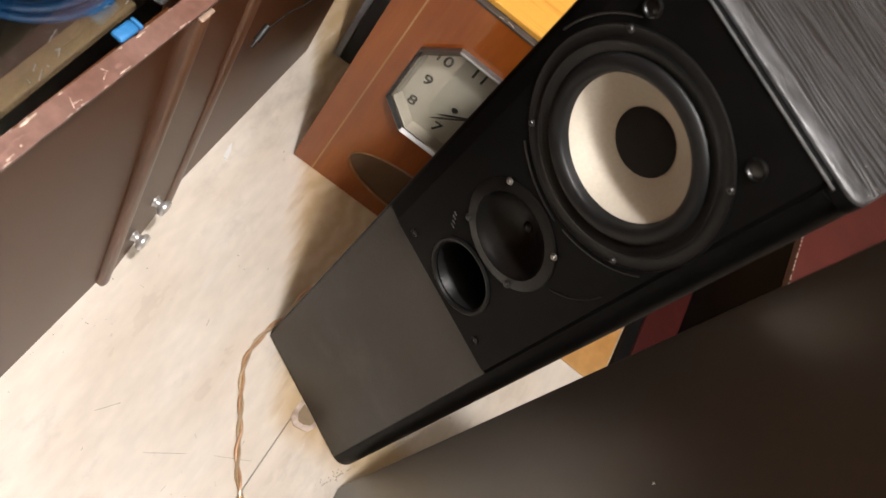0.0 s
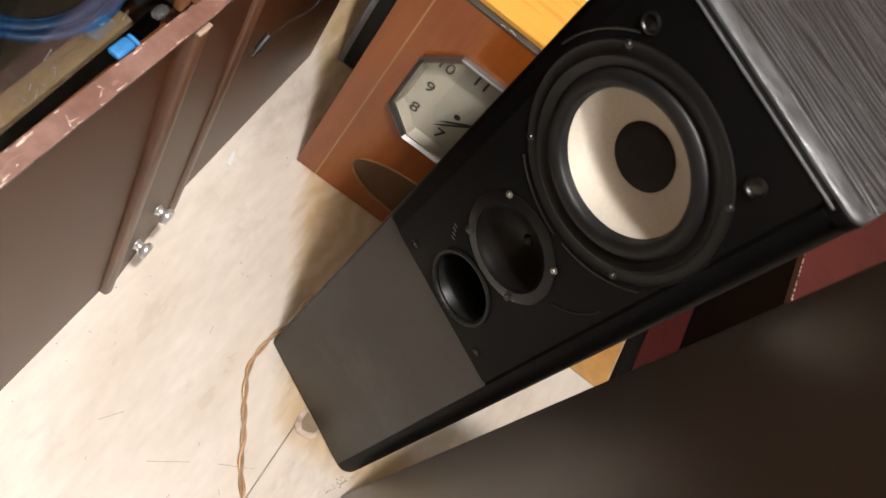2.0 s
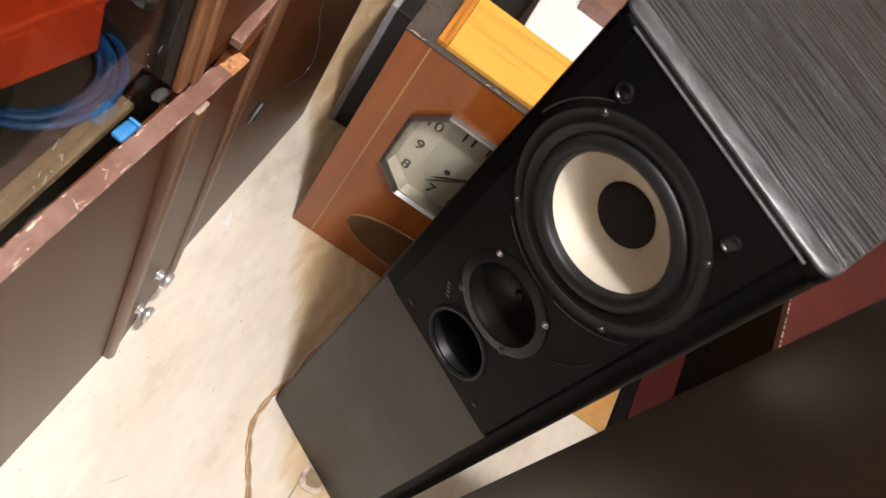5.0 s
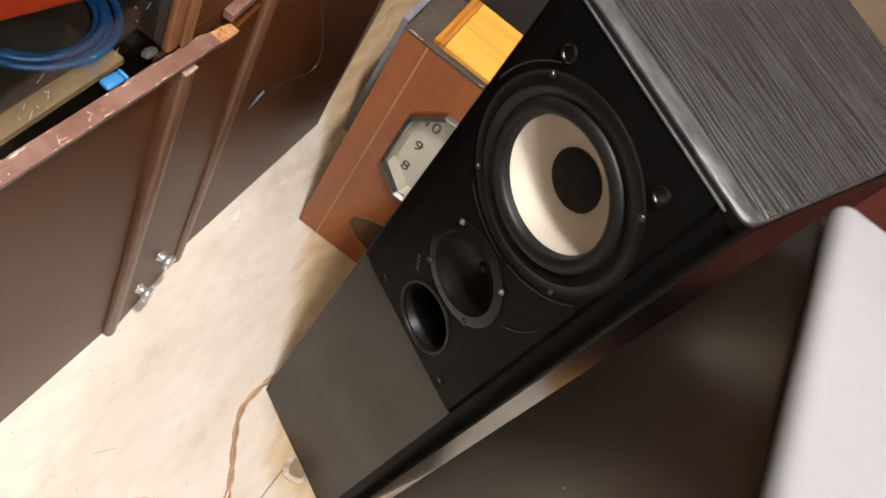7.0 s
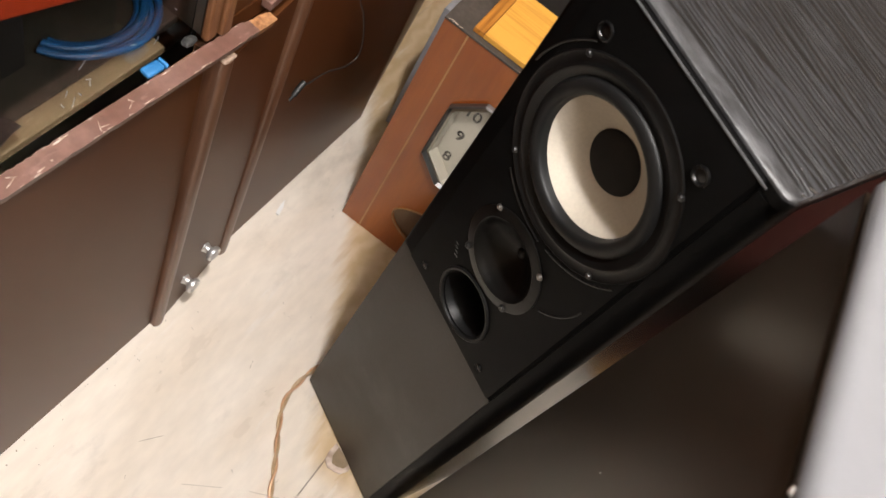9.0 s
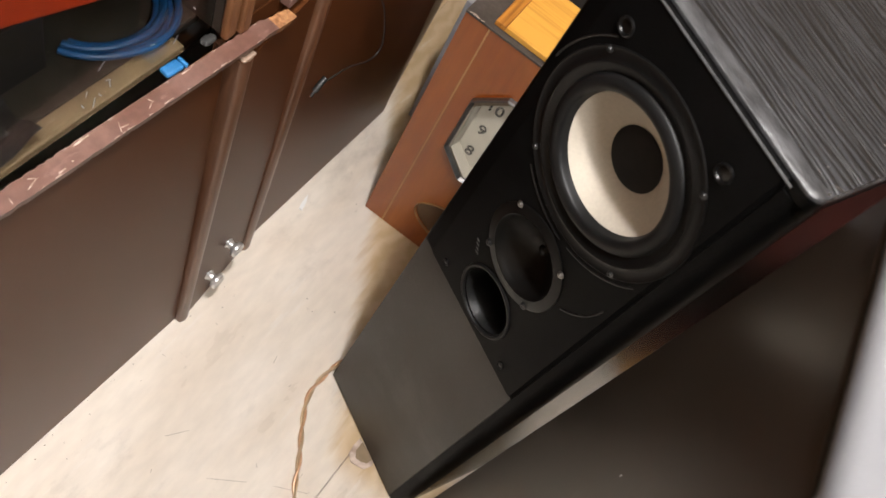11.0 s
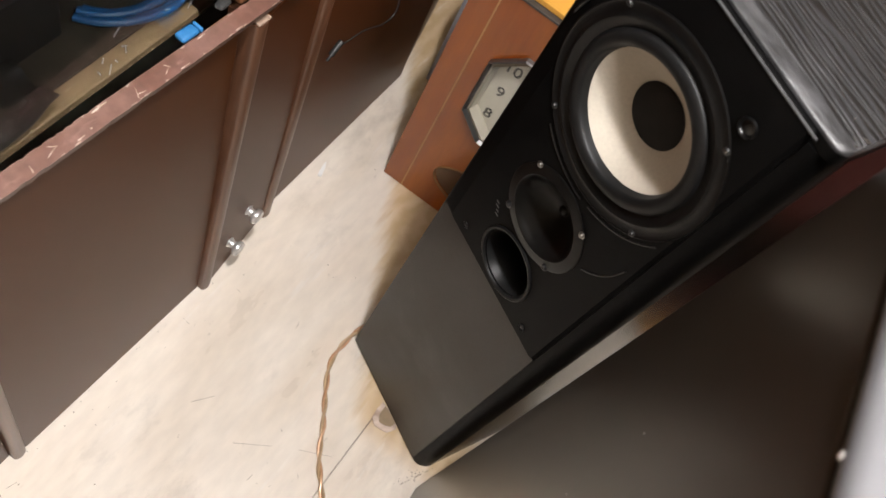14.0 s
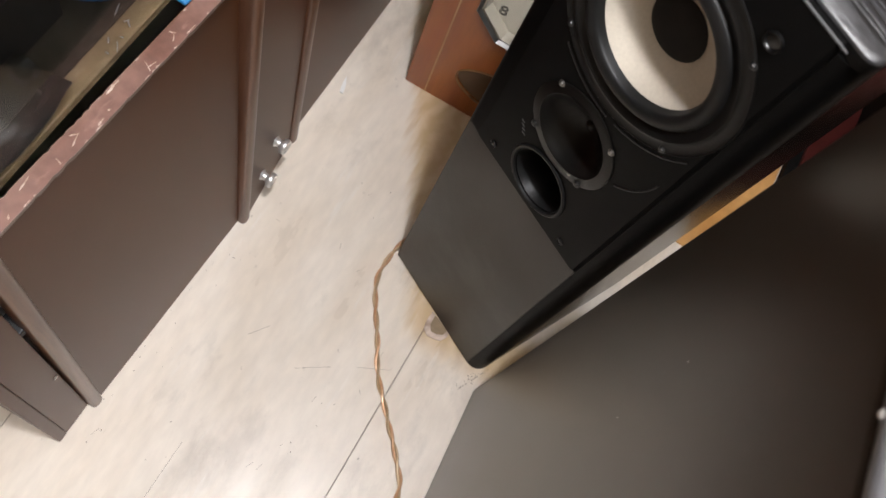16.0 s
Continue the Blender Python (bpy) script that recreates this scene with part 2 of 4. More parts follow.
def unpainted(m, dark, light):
    """Bare wood where the paint stops: past a slanting line towards the back, with a brushed, ragged edge and swirling
    grain. The same brown also paints the shade in the gap beside the tall cabinet.
    """
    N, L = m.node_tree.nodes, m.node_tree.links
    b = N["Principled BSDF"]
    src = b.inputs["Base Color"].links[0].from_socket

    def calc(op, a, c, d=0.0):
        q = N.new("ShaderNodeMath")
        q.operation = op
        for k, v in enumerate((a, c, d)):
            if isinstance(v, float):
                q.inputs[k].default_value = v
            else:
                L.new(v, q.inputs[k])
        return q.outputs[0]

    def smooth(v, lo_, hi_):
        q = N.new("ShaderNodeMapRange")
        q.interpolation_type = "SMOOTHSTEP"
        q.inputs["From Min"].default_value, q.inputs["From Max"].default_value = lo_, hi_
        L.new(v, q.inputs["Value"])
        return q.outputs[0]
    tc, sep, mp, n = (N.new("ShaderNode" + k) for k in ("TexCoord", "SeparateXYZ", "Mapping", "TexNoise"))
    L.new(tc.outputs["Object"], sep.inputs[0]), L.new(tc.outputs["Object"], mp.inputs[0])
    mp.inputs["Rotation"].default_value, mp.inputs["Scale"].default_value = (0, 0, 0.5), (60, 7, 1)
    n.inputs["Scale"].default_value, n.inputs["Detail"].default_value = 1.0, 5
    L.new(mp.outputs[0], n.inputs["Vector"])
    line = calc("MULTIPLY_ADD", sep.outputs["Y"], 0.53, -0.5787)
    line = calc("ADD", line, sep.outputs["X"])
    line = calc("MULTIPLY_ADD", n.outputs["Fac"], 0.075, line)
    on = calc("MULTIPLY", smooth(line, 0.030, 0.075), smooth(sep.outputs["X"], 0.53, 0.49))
    # Painted shade: floor between the loudspeaker's front corner and the tall cabinet.
    gap_shade = calc("MULTIPLY", smooth(sep.outputs["X"], 0.50, 0.515), smooth(sep.outputs["Y"], 0.56, 0.50))
    on = calc("MULTIPLY", calc("MAXIMUM", on, gap_shade), smooth(sep.outputs["Y"], 0.40, 0.46))
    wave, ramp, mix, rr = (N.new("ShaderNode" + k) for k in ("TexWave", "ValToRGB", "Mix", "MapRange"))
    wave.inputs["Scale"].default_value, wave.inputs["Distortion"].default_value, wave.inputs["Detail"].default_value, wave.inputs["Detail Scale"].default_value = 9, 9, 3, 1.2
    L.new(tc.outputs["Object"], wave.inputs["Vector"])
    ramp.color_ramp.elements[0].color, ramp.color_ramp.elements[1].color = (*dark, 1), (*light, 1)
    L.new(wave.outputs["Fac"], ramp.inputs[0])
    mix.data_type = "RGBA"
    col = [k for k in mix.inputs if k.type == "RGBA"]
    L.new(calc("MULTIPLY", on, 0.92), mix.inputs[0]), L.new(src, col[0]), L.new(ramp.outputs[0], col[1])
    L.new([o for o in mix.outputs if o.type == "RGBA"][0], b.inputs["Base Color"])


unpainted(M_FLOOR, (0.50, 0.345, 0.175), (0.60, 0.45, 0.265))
stain(M_FLOOR, (0.36, 0.31, 0.25), 5.5, 0.56, 0.72, 0.55, (1.3, 0.6, 1))
stain(M_FLOOR, (0.30, 0.25, 0.20), 34, 0.66, 0.74, 0.6, (1, 0.7, 1))
stain(M_FLOOR, (0.82, 0.78, 0.72), 16, 0.60, 0.70, 0.5, (2.5, 0.35, 1))
stain(M_FLOOR, (0.26, 0.21, 0.17), 120, 0.70, 0.76, 0.7)
stain(M_SLAB, (0.30, 0.17, 0.14), 45, 0.58, 0.66, 0.6, (1, 0.4, 1))
stain(M_LOWER, (0.060, 0.055, 0.046), 6, 0.55, 0.75, 0.6)


def grain_mat(name, dark, light, axis, rough, wave_scale, distort=2.0, lo=0.25, hi=0.75, bump=0.1, spec=0.5, bands=0.0):
    """Wood grain that runs along one axis: bands bent by noise, with pores."""
    m = bpy.data.materials.new(name)
    m.use_nodes = True
    N, L = m.node_tree.nodes, m.node_tree.links
    b = N["Principled BSDF"]
    b.inputs["Roughness"].default_value, b.inputs["Specular IOR Level"].default_value = rough, spec
    tc, mp, mp2 = N.new("ShaderNodeTexCoord"), N.new("ShaderNodeMapping"), N.new("ShaderNodeMapping")
    s = [1.0, 1.0, 1.0]
    s["XYZ".index(axis)] = 0.10
    mp.inputs["Scale"].default_value = s
    s2 = [1.0, 1.0, 1.0]
    s2["XYZ".index(axis)] = 0.035
    mp2.inputs["Scale"].default_value = s2
    L.new(tc.outputs["Object"], mp.inputs[0]), L.new(tc.outputs["Object"], mp2.inputs[0])
    n1, n2, mix, ramp = N.new("ShaderNodeTexNoise"), N.new("ShaderNodeTexNoise"), N.new("ShaderNodeMix"), N.new("ShaderNodeValToRGB")
    n1.inputs["Scale"].default_value, n1.inputs["Detail"].default_value, n1.inputs["Distortion"].default_value = wave_scale, 5, distort
    n2.inputs["Scale"].default_value, n2.inputs["Detail"].default_value = wave_scale * 5, 2
    L.new(mp.outputs[0], n1.inputs["Vector"]), L.new(mp2.outputs[0], n2.inputs["Vector"])
    mix.inputs["Factor"].default_value = 0.5 if bands else 0.45
    if bands:
        n2 = N.new("ShaderNodeTexWave")
        n2.wave_type, n2.bands_direction = "BANDS", "Y" if axis == "X" else "X"
        n2.inputs["Scale"].default_value, n2.inputs["Distortion"].default_value = bands, 16.0
        n2.inputs["Detail"].default_value, n2.inputs["Detail Scale"].default_value = 4.0, 0.9
        L.new(mp.outputs[0], n2.inputs["Vector"])
    L.new(n1.outputs["Fac"], mix.inputs["A"]), L.new(n2.outputs["Fac"], mix.inputs["B"])
    ramp.color_ramp.elements[0].position, ramp.color_ramp.elements[1].position = lo, hi
    ramp.color_ramp.elements[0].color, ramp.color_ramp.elements[1].color = (*dark, 1), (*light, 1)
    L.new(mix.outputs["Result"], ramp.inputs["Fac"]), L.new(ramp.outputs["Color"], b.inputs["Base Color"])
    bp = N.new("ShaderNodeBump")
    bp.inputs["Strength"].default_value, bp.inputs["Distance"].default_value = bump, 0.001
    L.new(mix.outputs["Result"], bp.inputs["Height"]), L.new(bp.outputs[0], b.inputs["Normal"])
    return m


M_ASH = grain_mat("black_ash_vinyl", (0.0034, 0.0035, 0.0038), (0.030, 0.0312, 0.0345), "X", 0.42, 44, 1.2, 0.42, 0.82, 1.0, 0.55, 52.0)
M_PINE = grain_mat("varnished_pine", (0.60, 0.255, 0.032), (0.80, 0.41, 0.07), "X", 0.35, 34, 0.8, 0.34, 0.50, 0.05)
M_PINEEND = grain_mat("varnished_pine_end", (0.30, 0.10, 0.012), (0.58, 0.24, 0.035), "Y", 0.4, 30, 2.0, 0.4, 0.55, 0.1)


def glass_mat(name, tint, rough=0.02, ior=1.3):
    m = bpy.data.materials.new(name)
    m.use_nodes = True
    b = m.node_tree.nodes["Principled BSDF"]
    b.inputs["Base Color"].default_value = (*tint, 1)
    b.inputs["Transmission Weight"].default_value, b.inputs["Roughness"].default_value, b.inputs["IOR"].default_value = 1.0, rough, ior
    return m


M_GLASS = glass_mat("old_window_glass", (0.53, 0.525, 0.505), 0.03, 1.2)
M_CLKGLASS = glass_mat("clock_glass", (0.95, 0.95, 0.93), 0.0, 1.5)


# ---- mesh helpers ----
def mesh_of(name, bm, material, smooth=False, angle=35):
    me = bpy.data.meshes.new(name)
    bmesh.ops.recalc_face_normals(bm, faces=bm.faces)
    bm.to_mesh(me)
    bm.free()
    for mm in (material if isinstance(material, (list, tuple)) else [material]):
        me.materials.append(mm)
    if smooth:
        me.polygons.foreach_set("use_smooth", [True] * len(me.polygons))
        me.set_sharp_from_angle(angle=radians(angle))
    return me


def part(name, bm, material, parent, label="", smooth=False, at=None):
    ob = new(name, mesh_of(name, bm, material, smooth))
    ob.parent = parent
    if at is not None:
        ob.matrix_local = at
    if label:
        ob["label"] = label
    return ob


def thing(name, m, label, category, group="", kind=""):
    ob = new(name)
    ob.matrix_world = m
    ob.empty_display_size = 0.05
    return tagged(ob, label, category, group, kind)


def box(x0, x1, y0, y1, z0, z1, bevel=0.0, seg=2, bm=None):
    own = bmesh.new()
    bmesh.ops.create_cube(own, size=1)
    for v in own.verts:
        v.co = Vector(((x0 + x1) / 2 + v.co.x * (x1 - x0), (y0 + y1) / 2 + v.co.y * (y1 - y0), (z0 + z1) / 2 + v.co.z * (z1 - z0)))
    if bevel:
        bmesh.ops.bevel(own, geom=own.edges[:], offset=bevel, segments=seg, affect="EDGES", profile=0.5)
    return own


def lathe(profile, steps=64, close=False):
    """Turns (radius, depth) about the y axis; depth is towards -y."""
    bm = bmesh.new()
    rings = []
    for r, d in profile:
        if r < 1e-6:
            rings.append([bm.verts.new((0, -d, 0))])
        else:
            rings.append([bm.verts.new((r * math.cos(2 * math.pi * i / steps), -d, r * math.sin(2 * math.pi * i / steps))) for i in range(steps)])
    for a, b in zip(rings, rings[1:]):
        for i in range(steps):
            j = (i + 1) % steps
            if len(a) == 1 and len(b) > 1:
                bm.faces.new((a[0], b[i], b[j]))
            elif len(b) == 1 and len(a) > 1:
                bm.faces.new((a[i], a[j], b[0]))
            elif len(a) > 1:
                bm.faces.new((a[i], a[j], b[j], b[i]))
    return bm


def tube(points, radius, sides=10, ends=True):
    """A round cord through the points."""
    bm = bmesh.new()
    pts = [Vector(p) for p in points]
    rings, side = [], None
    for i, p in enumerate(pts):
        way = (pts[min(i + 1, len(pts) - 1)] - pts[max(i - 1, 0)]).normalized()
        if side is None:
            side = way.orthogonal().normalized()
        side = (side - way * side.dot(way)).normalized()
        up = way.cross(side)
        rings.append([bm.verts.new(p + radius * (side * math.cos(2 * math.pi * k / sides) + up * math.sin(2 * math.pi * k / sides))) for k in range(sides)])
    for a, b in zip(rings, rings[1:]):
        for k in range(sides):
            bm.faces.new((a[k], a[(k + 1) % sides], b[(k + 1) % sides], b[k]))
    if ends:
        bm.faces.new(rings[0]), bm.faces.new(rings[-1])
    return bm


def smooth_path(points, per=10):
    """Catmull-Rom through the points."""
    P = [Vector(p) for p in points]
    P = [2 * P[0] - P[1]] + P + [2 * P[-1] - P[-2]]
    out = []
    for i in range(1, len(P) - 2):
        for k in range(per):
            t = k / per
            a, b, c, d = P[i - 1], P[i], P[i + 1], P[i + 2]
            out.append(0.5 * (2 * b + (c - a) * t + (2 * a - 5 * b + 4 * c - d) * t * t + (3 * b - a - 3 * c + d) * t ** 3))
    return out + [P[-2]]


def ring_arc(cx, cz, r, a0, a1, radius, y, n=40):
    return tube([(cx + r * math.cos(radians(a0 + (a1 - a0) * i / n)), y, cz + r * math.sin(radians(a0 + (a1 - a0) * i / n))) for i in range(n + 1)], radius, 6)


def extrude_xz(outline, y0, y1, bevel=0.0):
    """A plate with the outline in x and z, from y0 to y1."""
    bm = bmesh.new()
    f = bm.faces.new([bm.verts.new((x, y0, z)) for x, z in outline])
    e = bmesh.ops.extrude_face_region(bm, geom=[f])
    bmesh.ops.translate(bm, verts=[v for v in e["geom"] if isinstance(v, bmesh.types.BMVert)], vec=(0, y1 - y0, 0))
    if bevel:
        bmesh.ops.recalc_face_normals(bm, faces=bm.faces)
        bmesh.ops.bevel(bm, geom=bm.edges[:], offset=bevel, segments=2, affect="EDGES", profile=0.5)
    return bm


def flake(outline, z0, z1):
    """A thin flat scrap with the outline in x and y."""
    bm = bmesh.new()
    f = bm.faces.new([bm.verts.new((x, y, z0)) for x, y in outline])
    e = bmesh.ops.extrude_face_region(bm, geom=[f])
    bmesh.ops.translate(bm, verts=[v for v in e["geom"] if isinstance(v, bmesh.types.BMVert)], vec=(0, 0, z1 - z0))
    return bm


# ---- the room: its axes stand turned to the loudspeaker ----
ROOM = pose(0.009, -0.613, 0, 0, 0, 27.3)          # x: out of the sideboard's front, y: along it to the back
X0, X1, Y0, Y1, TOPZ = -0.55, 2.3, -1.7, 2.05, 2.6


def setting(name, bm, material, label, category="wall"):
    ob = new(name, mesh_of(name, bm, material))
    ob.matrix_world = ROOM
    return tagged(ob, label, category, kind="structure")


setting("wall_back", box(X0 - 0.12, X1 + 0.12, Y1, Y1 + 0.12, 0, TOPZ), M_WALL, "beige papered wall behind the clutter")
setting("wall_front", box(X0 - 0.12, X1 + 0.12, Y0 - 0.12, Y0, 0, TOPZ), M_WALL, "beige papered wall")
setting("wall_left", box(X0 - 0.12, X0, Y0, Y1, 0, TOPZ), M_WALL, "beige papered wall behind the wall unit")
setting("wall_right", box(X1, X1 + 0.12, Y0, Y1, 0, TOPZ), M_WALL, "beige papered wall")
setting("ceiling", box(X0 - 0.12, X1 + 0.12, Y0 - 0.12, Y1 + 0.12, TOPZ, TOPZ + 0.1), M_CEIL, "whitewashed ceiling", "ceiling")

# ---- the sideboard with a glazed niche above it ----
side = thing("sideboard", ROOM, "brown laminate wall unit with worn trim strips and a glazed niche", "sideboard")


def cab(name, x0, x1, y0, y1, z0, z1, material, label="", bevel=0.0012, parent=side):
    return part(name, box(x0, x1, y0, y1, z0, z1, bevel), material, parent, label)


NICHE = 0.69
cab("end_panel", -0.42, 0.0, 0.0, 0.016, 0.004, NICHE - 0.01, M_BROWN)
cab("front_panel", -0.018, -0.001, 0.0165, 0.066, 0.002, NICHE - 0.012, M_BROWN)
wide_door = cab("front_panel", -0.017, 0.0, 0.0, 0.355, 0.002, NICHE - 0.0125, M_BROWN, "wide brown laminate door with a soft sheen, slightly ajar")
wide_door.matrix_local = pose(0.0072, 0.0875, 0, 0, 0, -1.5)
narrow_door = cab("front_panel", -0.017, 0.0, -0.150, 0.0, 0.002, NICHE - 0.031, M_BROWN, "narrow brown door with two chrome knobs, slightly ajar")
narrow_door.matrix_local = pose(0.008, 0.617, 0, 0, 0, 6.0)
cab("lintel", -0.018, -0.001, 0.466, 0.6175, NICHE - 0.030, NICHE - 0.001, M_BROWN)
cab("front_panel", -0.016, 0.001, 0.642, 1.075, 0.002, 1.149, M_BROWN)
cab("front_panel", -0.016, -0.001, 0.4835, 0.618, NICHE, 1.149, M_BROWN)
cab("back_panel", -0.43, -0.421, 0.0, 1.075, 0.002, 1.149, M_DARKIN)


def strip(y0, y1, x1, z0, z1, label, lean=0.014):
    """A milled upright strip: half-round front with a worn top end."""
    bm = bmesh.new()
    sec = []
    w = y1 - y0
    for i in range(9):
        a = math.pi * i / 8
        sec.append((x1 - 0.006 + 0.006 * math.sin(a), (y0 + y1) / 2 - w / 2 * math.cos(a)))
    sec = [(-0.011, y0)] + sec + [(-0.011, y1)]
    lo_, hi_ = [bm.verts.new((x, y, z0)) for x, y in sec], [bm.verts.new((x, y + lean * (z1 - z0), z1)) for x, y in sec]
    n = len(sec)
    for i in range(n):
        bm.faces.new((lo_[i], lo_[(i + 1) % n], hi_[(i + 1) % n], hi_[i]))
    bm.faces.new(lo_), bm.faces.new(hi_)
    return part("trim_strip", bm, M_STRIP, side, label, smooth=True)


strip(0.066, 0.0865, 0.013, 0.001, NICHE - 0.012, "upright brown wood trim strip")
sb = strip(0.4425, 0.4640, 0.0295, 0.001, NICHE - 0.0215, "upright brown wood trim strip with a pale chipped top end", 0.022)
part("chipped_end", box(0.010, 0.0290, 0.4582, 0.4782, NICHE - 0.0213, NICHE - 0.0180, 0.0015), M_CHIPEND, sb)
strip(0.6185, 0.6415, 0.014, 0.001, 1.149, "tall upright brown wood trim strip")

# the ledge in front of the glass, a little askew, broken off at its far end
LEDGE_TURN = pose(0, 0, 0, 0, 0, -2.3)
def ledge_mesh():
    rnd = random.Random(4)
    n, pts_f, pts_b = 120, [], []
    for i in range(n + 1):
        y = -0.02 + 0.557 * i / n
        f = 0.0085 + rnd.uniform(-0.0001, 0.0001) - (0.0008 if rnd.random() < 0.12 else 0)
        b = -0.0115 + rnd.uniform(-0.0001, 0.0001) + (0.0012 if rnd.random() < 0.12 else 0)
        if y > 0.50:
            b += 0.006 * (y - 0.50) / 0.037 + rnd.uniform(0, 0.0015)
        pts_f.append((f, y)), pts_b.append((b, y))
    bm = bmesh.new()
    z0, z1 = NICHE - 0.012, NICHE
    up = [[bm.verts.new((x, y, z1)) for x, y in pts_f], [bm.verts.new((x, y, z1)) for x, y in pts_b]]
    dn = [[bm.verts.new((x - 0.003, y, z0)) for x, y in pts_f], [bm.verts.new((x, y, z0)) for x, y in pts_b]]
    for i in range(n):
        raw = pts_f[i][1] > 0.506
        for q in ((up[0][i], up[0][i + 1], up[1][i + 1], up[1][i]), (dn[0][i], dn[0][i + 1], up[0][i + 1], up[0][i]),
                  (up[1][i], up[1][i + 1], dn[1][i + 1], dn[1][i]), (dn[1][i], dn[1][i + 1], dn[0][i + 1], dn[0][i])):
            bm.faces.new(q).material_index = 1 if raw else 0
    for i in (0, n):
        bm.faces.new((up[0][i], up[1][i], dn[1][i], dn[0][i])).material_index = 1 if i else 0
    return bm


ledge = part("ledge", ledge_mesh(), [M_SLAB, M_CHIPB], side, "worn red-brown ledge with chipped edges and a broken raw end",
             at=pose(0.004, 0.07, 0) @ LEDGE_TURN @ pose(0, -0.07, 0))
rnd = random.Random(11)
for y, x, w, l, turn in ((0.300, 0.001, 0.0011, 0.016, 62), (0.304, 0.003, 0.0011, 0.012, -12), (0.265, -0.009, 0.003, 0.026, 4), (0.338, 0.000, 0.0012, 0.012, 30),
                         (0.342, -0.004, 0.0012, 0.009, -60), (0.205, 0.000, 0.0013, 0.018, 20), (0.209, -0.004, 0.0011, 0.012, -35), (0.182, 0.002, 0.0013, 0.010, 80),
                         (0.232, 0.005, 0.0018, 0.012, 5), (0.392, -0.009, 0.002, 0.016, 2), (0.15, -0.006, 0.0016, 0.02, 10), (0.245, 0.003, 0.0025, 0.003, 0),
                         (0.428, 0.007, 0.0014, 0.014, 0), (0.355, 0.0065, 0.0014, 0.018, 0), (0.12, 0.004, 0.002, 0.006, 40)):
    part("chip", flake([(-w * 0.3, -l * 0.3), (w * 0.1, -l * 0.36), (w * 0.42, -l * 0.12), (w * 0.2, l * 0.1), (w * 0.36, l * 0.3), (-w * 0.1, l * 0.36), (-w * 0.25, l * 0.05)], -0.0002, 0.0003), M_SPLINT, ledge,
         at=pose(x, y, NICHE, 0, 0, turn))
for k in range(30):                                # paint knocked off along both long edges
    y, front_side = rnd.uniform(0.0, 0.50), rnd.random() < 0.72
    x, l, w = (0.0080 if front_side else -0.0110), rnd.choice((0.003, 0.004, 0.006, 0.010)) * rnd.uniform(0.6, 1.1), rnd.uniform(0.0006, 0.0020)
    d = -1 if front_side else 1
    part("chip", flake([(0, -l / 2), (d * w * rnd.uniform(0.4, 1), -l * 0.25), (d * w * rnd.uniform(0.2, 0.7), l * 0.05), (d * w * rnd.uniform(0.5, 1), l * 0.3), (0, l / 2)], -0.0008, 0.00025), M_SPLINT, ledge,
         at=pose(x, y, NICHE))
stub = cab("short_ledge", -0.011, 0.002, 0.0, 0.095, -0.012, 0.0, M_SLAB, "broken stub of red-brown ledge")
stub.matrix_local = pose(0.0120, 0.547, NICHE + 0.001, 0, 0, 5)
# black strip sunk in the gap, niche floor, partition, glass
# Added far below the ledge so that the gap stays black.
cab("gap_dark_strip", -0.030, -0.0035, -0.02, 0.460, NICHE - 0.26, NICHE - 0.245, M_GAP, "black strip sunk deep to keep the gap behind the ledge dark")
cab("niche_floor", -0.42, -0.0375, 0.0, 0.461, NICHE - 0.014, NICHE - 0.001, M_SHELF, "dark shelf board")
cab("shelf_edging", -0.037, -0.0168, 0.0, 0.415, NICHE - 0.014, NICHE - 0.0005, M_NICHE, "yellowed wooden shelf edging")
cab("partition", -0.42, -0.002, 0.452, 0.481, NICHE + 0.001, 1.149, M_DARKIN, "dark stained partition board")
for y0, y1, x1 in ((0.4490, 0.4655, 0.008), (0.4668, 0.4825, 0.012)):
    cab("partition_edge", -0.0015, x1, y0, y1, NICHE + 0.001, 1.149, M_POST, "worn orange-brown edge strip", 0.003)
# Unseen overhang, added to cut the lamplight falling into the niche.
cab("niche_shade_block", -0.42, 0.085, -0.02, 1.075, 1.15, 1.80, M_BROWN, "brown block overhead, out of view, added to shade the niche")
cab("niche_end", -0.42, -0.02, -0.016, -0.001, NICHE - 0.012, 1.149, M_BROWN)
pane = cab("glass_pane", -0.0162, -0.0125, 0.0, 0.4515, NICHE - 0.005, 1.148, M_GLASS, "dusty sliding glass pane", 0.0006)
pane.visible_shadow = False
rnd = random.Random(31)
for k in range(12):
    y, z, l, a = rnd.uniform(0.28, 0.44), NICHE + rnd.uniform(0.012, 0.075), rnd.uniform(0.004, 0.014), rnd.uniform(-60, 60)
    part("dust_smear", box(-0.0001, 0.0001, -0.0005, 0.0005, -l / 2, l / 2), M_BOXG, pane, at=pose(-0.0121, y, z, a, 0, 0))


def knob(y, z, x):
    """A round furniture knob: rose, neck and a turned chrome head."""
    k = part("knob", lathe([(0, 0.0), (0.0085, 0.0), (0.0085, 0.002), (0.0068, 0.004), (0.0060, 0.009), (0.0080, 0.0115), (0.0115, 0.0130), (0.0128, 0.0155),
                            (0.0125, 0.0195), (0.0112, 0.0212), (0.0090, 0.0212), (0.0075, 0.0195), (0.0055, 0.0205), (0.0, 0.0225)], 32), M_KNOB, side, "round chrome knob", smooth=True,
             at=pose(x, y, z, 0, 0, 90) @ Matrix.Diagonal((1.08, 1.08, 1.08, 1)))
    return k


knob(0.507, 0.083, 0.0195)
knob(0.552, 0.128, 0.0148)
